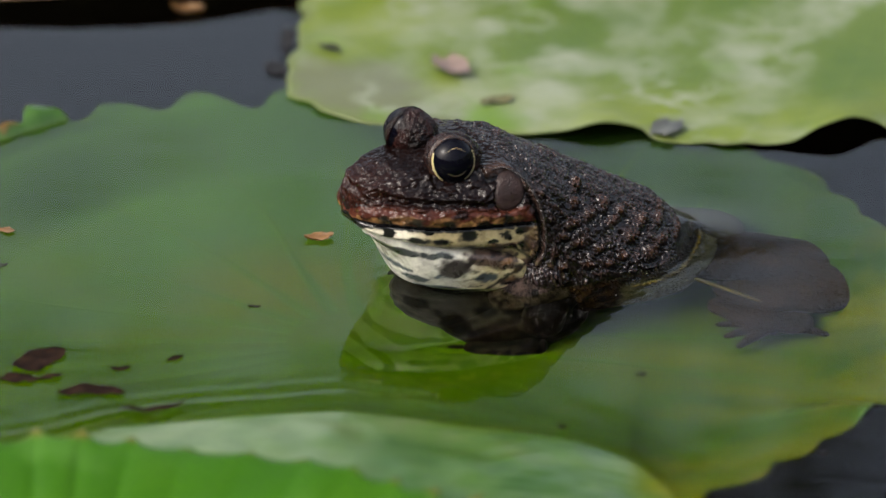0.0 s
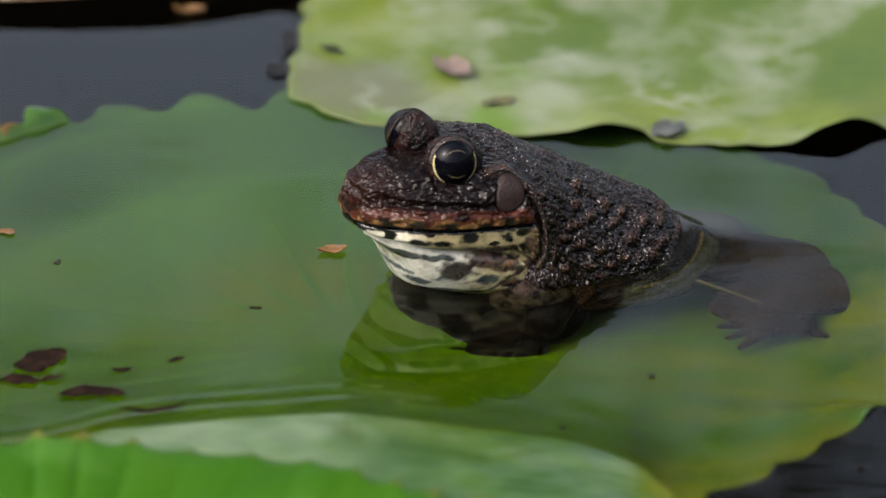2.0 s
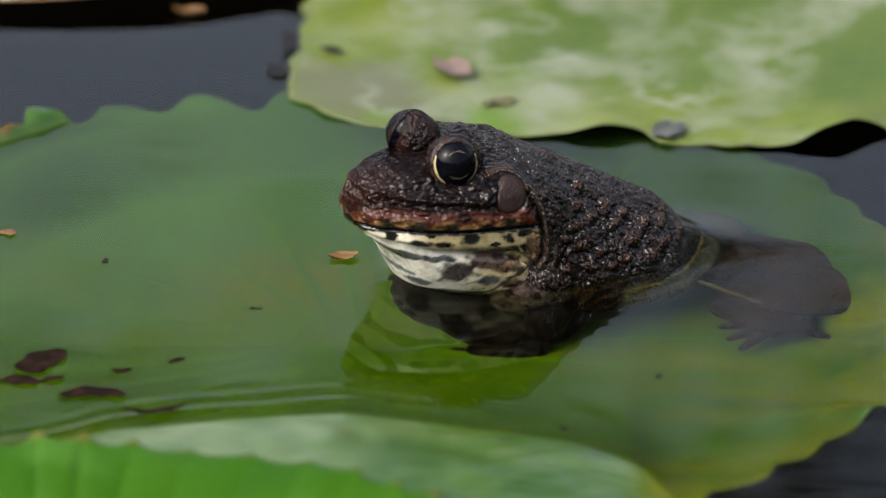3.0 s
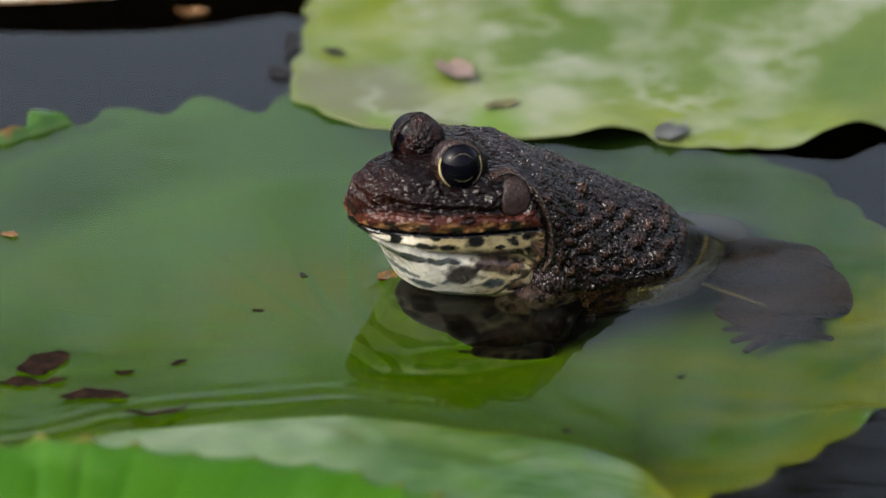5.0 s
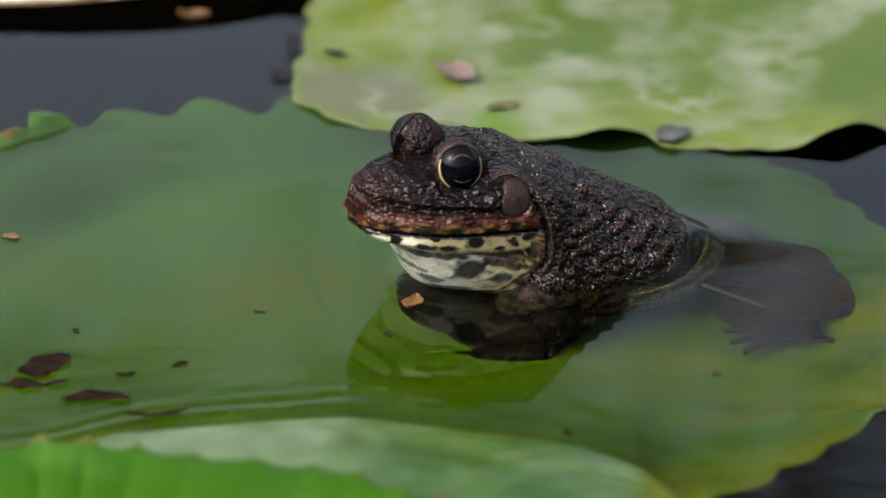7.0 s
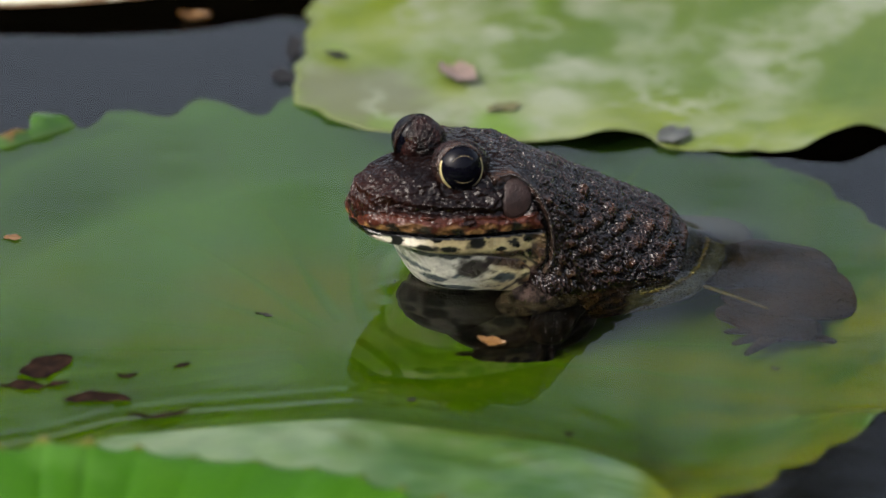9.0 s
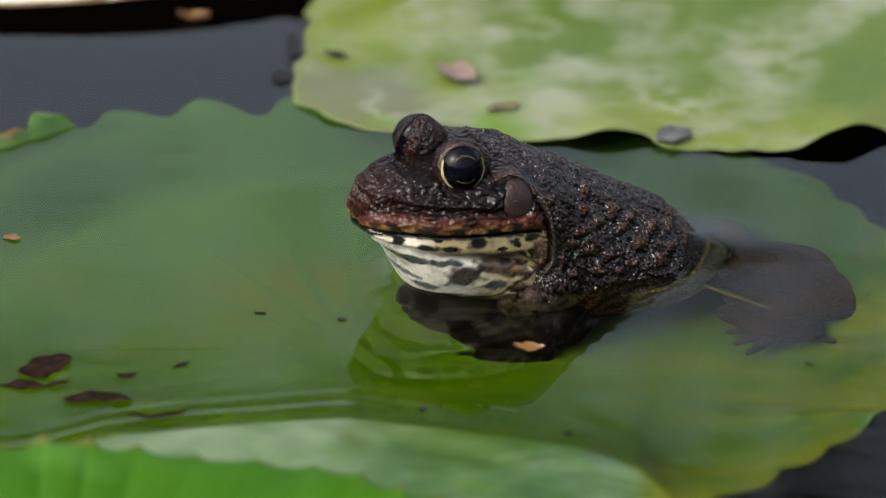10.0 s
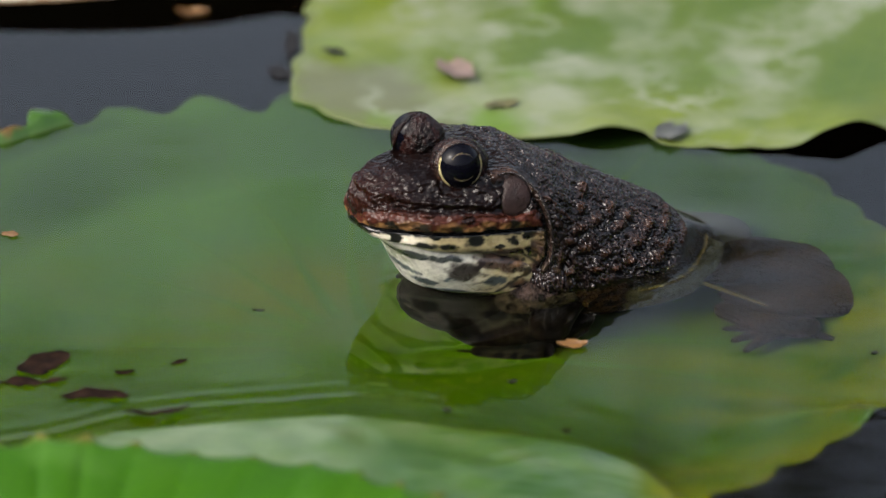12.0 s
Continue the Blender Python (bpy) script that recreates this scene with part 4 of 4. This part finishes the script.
        if sg < 0:
            ring(4.98, 0.34, 0.5, 0, 2 * np.pi, M_LID, "lid_edge", lid)
            continue
        ring(2.85, 0.045, 0.04, 0.7, 2.5, M_RING, "pupil_ring", eye)
        ring(2.85, 0.05, 0.04, 3.9, 5.5, M_RING, "pupil_ring", eye)
        ring(4.58, 0.22, 0.08, -1.0, 0.5, M_GOLD, "iris_rim", eye, "pale yellow rim of the iris")
        ring(4.56, 0.24, 0.08, 2.7, 4.3, M_GOLD, "iris_rim", eye, "pale yellow rim of the iris")
        ring(4.98, 0.34, 0.5, 0, 2 * np.pi, M_LIDEDGE, "lid_edge", lid, "reddish-brown edge of the eyelid")

    # ear drums: shallow round skins set flush in the side of the head
    for sg in (1, -1):
        r = np.linspace(0.02, 1, 16)
        a = np.linspace(0, 2 * np.pi, 48, endpoint=False)
        q = np.zeros((16, 48, 3))
        mid = at(-8.0, 0, 20)
        for i in range(16):
            for j in range(48):
                dz = 3.9 * r[i] * math.sin(a[j])
                p = on_skin(-8.0 + 3.6 * r[i] * math.cos(a[j]) - 0.35 * dz, 23.2 + dz, sg)
                q[i, j] = p
        n = q[0].mean(0) - mid
        n /= np.linalg.norm(n)
        for k in range(3):
            q = (np.roll(q, 1, 1) + np.roll(q, -1, 1) + 2 * q) / 4
            q[1:-1] = (q[:-2] + q[2:] + 2 * q[1:-1]) / 4
        q += (-0.35 - 0.5 * smoothstep(0.8, 1, r))[:, None, None] * n + 0.12 * np.exp(-(r / 0.35) ** 2)[:, None, None] * n
        put("ear_drum", grid_mesh("ear_drum", q * MM, M_EAR, close_v=True), frog, "smooth round greyish-brown ear drum")

    # the raised fold behind the eye and over the ear
    for sg in (1,):
        way = []
        for (f0, z0), (f1, z1) in zip(fold[:-1], fold[1:]):
            for k in np.linspace(0, 1, 5)[:-1]:
                q = on_skin(f0 + k * (f1 - f0), z0 + k * (z1 - z0), sg)
                way.append(q + (q - at(f0 + k * (f1 - f0), 0, 15)) / np.linalg.norm(q - at(f0 + k * (f1 - f0), 0, 15)) * 0.45)
        way = [sum(way[max(0, i - 1):i + 2]) / len(way[max(0, i - 1):i + 2]) for i in range(len(way))]
        put("skin_fold", tube(way, np.concatenate([np.linspace(0.15, 0.32, len(way) // 2), np.linspace(0.32, 0.22, len(way) - len(way) // 2)]), M_FOLD, "skin_fold", 12, 70), frog, "raised brown fold from the eye over the ear")
    # limbs
    def P(f0, l0, z0):
        return tuple(np.array(at(f0, l0, z0)))

    for sg in (1, -1):
        if sg > 0:
            put("shoulder", tube([P(-26, 16.5, -5), P(-19, 17.6, -2.6), P(-13.5, 17.4, -2.0), P(-9.5, 16.6, -4), P(-6.5, 15.5, -8)], [4.6, 5.6, 5.7, 5.0, 4.0], M_SHOULDER, "shoulder", 40, 60), frog, "brown and tan mottled warty shoulder")
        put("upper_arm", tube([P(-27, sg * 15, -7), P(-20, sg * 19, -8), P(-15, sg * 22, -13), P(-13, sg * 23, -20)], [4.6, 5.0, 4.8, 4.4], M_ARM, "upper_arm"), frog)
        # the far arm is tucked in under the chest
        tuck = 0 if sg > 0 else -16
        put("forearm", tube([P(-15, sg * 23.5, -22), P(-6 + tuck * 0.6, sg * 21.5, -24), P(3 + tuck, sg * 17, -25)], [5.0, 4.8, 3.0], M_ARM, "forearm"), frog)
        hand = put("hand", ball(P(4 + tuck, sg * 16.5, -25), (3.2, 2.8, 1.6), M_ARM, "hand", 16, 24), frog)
        for k, spread in enumerate((-0.9, -0.3, 0.3, 0.9)):
            put("finger", tube([P(4 + tuck, sg * 16.5, -25), P(6 + tuck, sg * 15.5 + spread * 2, -25.5), P(7.5 + tuck, sg * 14.5 + spread * 5, -26)], [1.3, 1.0, 0.6], M_ARM, "finger", 10, 18), hand)
    # near-black bulk added under the body, standing partly for the shade there
    put("belly_fill", ball(P(-14, 9, -20), (17, 16, 11), M_ARM, "belly_fill", 30, 40), frog)
    put("chest_fill", ball(P(-7, 0, -15), (15, 15, 12), M_ARM, "chest_fill", 30, 40), frog)
    put("thigh", tube([(46, 14, -11), (68, 21, -16), (88.5, 18, -18)], [8, 12, 10], M_LEG, "thigh", flat=0.4), frog)
    put("shank", tube([(89, 17, -18), (82, 8, -18.5), (60, 8, -19.5)], [10, 12, 8], M_LEG, "shank", flat=0.4), frog)
    put("thigh", tube([(44, 24, -14), (56, 33, -14), (68, 36, -15)], [9, 10, 7], M_LEG_FAR, "thigh", flat=0.5), frog, "grey-brown far thigh under the surface")
    put("tendon", tube([(56, 6, -11), (63, 1, -12), (70, -3, -14)], [0.7, 0.6, 0.4], M_SEAM, "tendon", 10, 24), frog, "thin tan stripe along the shank")
    foot = put("foot", tube([(59, 3, -20), (70, -3, -22), (81, -6, -23)], [4, 6, 5], M_LEG, "foot", flat=0.4), frog)
    for tx, ty in ((60, -4), (61.5, -10), (64, -15), (72, -9), (84, -9)):
        b = np.array((73.0, -4.0, -23))
        e = np.array((tx, ty, -25))
        put("toe", tube([tuple(b), tuple(b * 0.5 + e * 0.5), tuple(e)], [2.4, 1.7, 0.7], M_LEG, "toe", 10, 24), foot)
    return frog, throat


frog, throat = make_frog()


water = make_pond()


def make_hedge():
    """An unseen dark bank added round the pond to darken reflections, low in a gap on the far shore and tall elsewhere;
    only mirrored, never seen directly.
    """
    az = np.linspace(0, 2 * np.pi, 900, endpoint=False)
    hh = np.linspace(0, 1, 40)
    tall = 0.06 + 1.2 * smoothstep(0.5, 1.6, np.abs((az - np.pi / 2 + np.pi) % (2 * np.pi) - np.pi))
    r = 3.0 + 0.2 * np.sin(az * 9) + 0.12 * np.sin(az * 23 + 1)
    P = np.zeros((40, 900, 3))
    for i, q in enumerate(hh):
        for j, a in enumerate(az):
            n = noise.fractal(Vector((math.cos(a) * 9, math.sin(a) * 9, q * tall[j] * 3)), 1.0, 2.0, 4)
            d = r[j] + 0.25 * n + 0.5 * q ** 2
            P[i, j] = (d * math.cos(a), d * math.sin(a), -0.3 + q * (tall[j] * (1 + 0.12 * n) + 0.3))
    hedge = put("unseen_hedge", grid_mesh("unseen_hedge", P, M_HEDGE, close_v=True))
    tagged(hedge, "unseen dark green hedge, added round the pond to darken reflections", "hedge", kind="structure")


make_hedge()


def make_tree():
    """An unseen tree added on the far bank, its overhanging crown dims the mirrored sky; only mirrored, never seen
    directly.
    """
    rng = np.random.RandomState(12)
    tree = new("tree")
    tagged(tree, "unseen leafy tree, added over the far bank to dim the mirrored sky", "tree")
    M_BARK = plain_material("tree_bark", (0.03, 0.024, 0.018), (0.08, 0.065, 0.05), 20.0, 0.9, 0.8, 0.01)
    put("trunk", tube([(-2600, 3600, -300), (-2500, 3500, 900), (-2200, 3400, 2000), (-1700, 3200, 2900)], [190, 150, 120, 80], M_BARK, "trunk", 16, 30), tree)
    for tip in ((-300, 2700, 2700), (800, 2300, 2600), (2000, 2000, 2500), (-900, 2000, 3200)):
        put("limb", tube([(-2200, 3400, 2000), (-1300, 3100, 2700), tip], [80, 50, 15], M_BARK, "limb", 10, 24), tree)
    n = 26000
    az = rng.uniform(0.75, 2.4, n)
    el = rng.uniform(math.radians(22), math.radians(62), n)
    keep = rng.uniform(0, 1, n) < smoothstep(math.radians(22.5), math.radians(32), el) * (0.75 + 0.25 * np.sin(az * 9 + 3 * el))
    az, el = az[keep], el[keep]
    r = rng.uniform(2.6, 3.5, len(az))
    c = np.stack([r * np.cos(el) * np.cos(az), r * np.cos(el) * np.sin(az), r * np.sin(el)], -1)
    a = rng.normal(size=c.shape)
    a /= np.linalg.norm(a, axis=1)[:, None]
    b = np.cross(a, rng.normal(size=c.shape))
    b /= np.linalg.norm(b, axis=1)[:, None]
    long = rng.uniform(0.020, 0.034, len(c))[:, None]
    pts = np.stack([c - a * long, c + b * long * 0.5, c + a * long, c - b * long * 0.5], 1)
    me = bpy.data.meshes.new("crown")
    me.from_pydata(pts.reshape(-1, 3).tolist(), [], np.arange(len(c) * 4).reshape(-1, 4).tolist())
    me.materials.append(M_HEDGE)
    put("crown", me, tree)


make_tree()


# ------------------------------------------------------------------ floating bits
def fragment(name, x, y, z, length, width, turn, mat, label, category, seed, curl=0.25, ragged=0.25, thick=0.35):
    """A thin curled scrap of leaf or petal, pointed at both ends, with a ragged rim; sizes in mm."""
    rng = np.random.RandomState(seed)
    u = np.linspace(-1, 1, 34)
    v = np.linspace(-1, 1, 12)
    ph = rng.uniform(0, 6, 4)
    half = width / 2 * (1 - np.abs(u) ** 2.2) ** 0.7 * (1 + ragged * np.sin(u * 5 + ph[0]) + 0.5 * ragged * np.sin(u * 13 + ph[1])) + 0.03
    bend = 0.10 * length * np.sin(u * 2 + ph[2])
    X = np.repeat((u * length / 2)[:, None], 12, 1)
    Y = half[:, None] * v[None] + bend[:, None]
    Z = curl * (u[:, None] ** 2 * 0.6 + v[None] ** 2 * 0.5) + 0.15 * np.sin(X * 1.1 + ph[3])
    top = np.stack([X, Y, Z], -1)
    low = top - np.array((0, 0, thick)) * np.maximum(0.05, (1 - np.abs(v)[None, :, None] ** 3) * (1 - np.abs(u)[:, None, None] ** 4))
    pts = np.concatenate([top, low[:, ::-1]], 1)
    ob = put(name, grid_mesh(name, pts * MM, mat, close_v=True), m=pose(x * MM, y * MM, z * MM, 0, 0, turn))
    return tagged(ob, label, category)


def make_bits():
    rot = "dark brown rotting leaf scrap on shallow water"
    fragment("leaf_scrap", -82, -53.5, 0.3, 12.5, 8.5, 24, M_DEBRIS, rot, "leaf scrap", 1, ragged=0.08)
    fragment("leaf_scrap", -84, -61.8, 0.3, 15, 3.2, 20, M_DEBRIS, rot, "leaf scrap", 2, ragged=0.6)
    fragment("leaf_scrap", -70.4, -68.4, 0.35, 14, 4.6, 4, M_DEBRIS, "dark brown pointed dead leaf floating on water", "leaf scrap", 3, ragged=0.1)
    fragment("leaf_scrap", -65.2, -57.3, 0.2, 4.2, 1.8, -2, M_DEBRIS, rot, "leaf scrap", 4)
    fragment("leaf_scrap", -54.4, -53.0, 0.2, 3.8, 1.6, 20, M_DEBRIS, rot, "leaf scrap", 5)
    fragment("twig", -57.6, -75.0, 0.6, 13, 1.5, 6, M_DEBRIS, "thin brown twig lying at the wet leaf edge", "twig", 6)
    fragment("leaf_scrap", -39.3, -28.4, 0.1, 2.6, 1.0, 10, M_DEBRIS, rot, "leaf scrap", 7)
    fragment("leaf_scrap", 23.4, -83.3, 0.3, 1.8, 1.4, 0, M_DEBRIS, rot, "leaf scrap", 8)
    fragment("petal_scrap", -94.6, 9.0, 0.2, 4.0, 2.6, 0, M_ORANGE, "small orange petal scrap floating on water", "petal", 9)
    fragment("petal", 1.7, 97.0, 2.2, 8.0, 12.0, 20, M_PINK, "curled pink petal lying on the pale leaf", "petal", 10, curl=1.2)
    fragment("leaf_scrap", 12.6, 78.2, 1.6, 9.0, 4.0, 40, M_STAIN, "thin brown dry scrap lying on the pale leaf", "leaf scrap", 11)
    # flat pieces stand for dark marks on the leaf and its rim
    fragment("leaf_scrap", -26.8, 110.0, 1.8, 3.2, 6.0, 60, M_SPECK_SHADE, "small dark stain on the pale leaf", "leaf scrap", 12)
    fragment("leaf_scrap", 51.0, 62.5, 1.7, 7.0, 10.0, -25, M_SLATE, "flat slate-grey mark at the pale leaf rim", "leaf scrap", 13)
    # two black pieces stand for dark reflection under the leaf's curled edge
    fragment("leaf_scrap", -37.5, 118.0, 0.4, 3.5, 16.0, 0, M_SPECK_SHADE, "black piece standing for the dark reflection under the leaf edge", "leaf scrap", 14)
    fragment("leaf_scrap", -39.5, 100.0, 0.3, 5.0, 9.0, 20, M_SPECK_SHADE, "black piece standing for the dark reflection under the leaf edge", "leaf scrap", 15)
    fragment("leaf_scrap", -62.0, 136.0, 0.4, 8.0, 3.5, -10, M_ORANGE, "dry brown curled scrap at the edge of dark water", "leaf scrap", 17, curl=2.0)
    drift = fragment("petal_scrap", -26.7, 5.2, 0.3, 6.4, 3.6, 25, M_ORANGE, "small orange petal scrap drifting on the water", "petal", 16, curl=0.9)
    specks = [fragment("speck", 0, 0, 0.15, 2.0, 1.5, 10, M_SPECK_SHADE, "tiny black speck drifting on the water", "speck", 20 + i) for i in range(4)]
    return drift, specks


drift, specks = make_bits()


# ------------------------------------------------------------------ movement
FROG_SHIFT = [(0, 0, 0), (1, 0.5, 0.5), (2, 0, 1), (3, 1, 1), (4, 3, 2), (5, 5, 2.5), (5.5, 5, 2), (6, 2.5, 1), (6.5, 2, -2), (7, 2.5, 1), (8, 2, 0.5),
              (9, 2, 0), (9.5, 4, -1.5), (10, 6, 0.5), (10.5, 6, 1.5), (11, -0.5, -2), (11.5, 0, -1.5), (12, 4.5, 2)]


# how far the throat is drawn in, 0 to 1
PUMP = [(0, 0), (0.7, 0), (0.82, 0.6), (1.0, 1), (1.15, 0), (2.45, 0), (2.6, 1), (2.8, 0.6), (2.95, 0), (3.7, 0), (3.85, 0.9), (4.05, 0.5), (4.2, 0), (4.65, 0), (4.8, 0.8),
        (4.9, 0), (5.25, 0), (5.5, 0.6), (5.75, 0), (5.85, 0), (6.0, 0.7), (6.2, 1), (6.35, 0), (6.65, 0), (6.8, 0.9), (7.0, 0.8), (7.15, 0), (7.75, 0), (7.9, 0.9), (8.1, 0.4),
        (8.25, 0), (8.65, 0), (8.8, 0.7), (9.0, 1), (9.15, 0), (9.45, 0), (9.6, 1), (9.75, 0.1), (10.1, 0), (10.3, 0.45), (10.45, 0.4), (10.55, 0), (10.85, 0), (11.05, 0.4), (11.2, 0.35),
        (11.35, 0), (11.65, 0), (11.8, 1), (12.0, 0.25)]
PETAL = [(0, -26.7, 5.2, 25), (1, -25.6, 2.6, 22), (2, -24.0, -0.6, 28), (3, -21.6, -3.4, 24), (4, -16.5, -7.5, 40), (4.8, -13, -11.5, 60), (5.5, -11.5, -15.5, 80), (6, -10.2, -18.5, 95),
         (6.5, -8.6, -22.2, 100), (7, -7.6, -24.5, 85), (8, -0.8, -34, 40), (8.8, 6.0, -41.0, -10), (9, 8.6, -42.6, -12), (9.5, 12.4, -42.8, -6), (10, 16.4, -45.2, 4), (10.5, 20.9, -46.0, 4),
         (11, 23.4, -45.2, 14), (11.5, 24.8, -45.3, 16), (12, 25.6, -45.4, 15)]
SPECKS = [[(0, -93.6, -8.2), (1.5, -86.3, -6.8), (2.5, -78, -5.4), (3, -72.5, -5.0), (4.8, -34.5, -10.5), (5.5, -22, -14.7), (6, -15.9, -20.5), (6.4, -14, -26), (8, -10, -60), (12, 0, -74)],
          [(0, -190, -70), (6.5, -85.9, -41), (7.2, -73, -36.5), (8.8, -41, -30.3), (9.5, -30.5, -28.4), (10, -22.2, -31.7), (10.5, -13.6, -35.7), (11, -4.9, -38.3), (12, 13.2, -61.6)],
          [(0, 40, -60), (9, 66, -54), (10.5, 77.2, -50.9), (12, 87.2, -48.3)],
          [(0, 73.7, -94.1), (1.5, 78.4, -96.8), (2.5, 82.8, -102.5), (4, 90.1, -109.5), (6, 100, -118), (12, 135, -140)]]


def motions():
    walk(frog, [(t, pose((FROG_AT[0] + a * 0.118) * MM, FROG_AT[1] * MM, -b * 0.13 * MM)) for t, a, b in FROG_SHIFT])
    back = Vector(tuple(at(0, 0, 0) - at(1, 0, 0)))
    walk(throat, [(t, pose(back.x * 2.4 * k * MM, back.y * 2.4 * k * MM, 1.2 * k * MM)) for t, k in PUMP])
    walk(drift, [(t, pose(x * MM, y * MM, 0.3 * MM, 0, 0, r)) for t, x, y, r in PETAL])
    for speck, rows in zip(specks, SPECKS):
        walk(speck, [(t, pose(x * MM, y * MM, 0.15 * MM, 0, 0, 20 * t)) for t, x, y in rows])
    # the surface rocks a little to and fro, so that its ripple runs
    walk(water, [(t, pose(1.6 * math.sin(t * 1.1) * MM, 1.3 * math.sin(t * 1.7 + 0.6) * MM, 0.05 * math.sin(t * 2.3) * MM)) for t in [i * 0.5 for i in range(25)]])


motions()
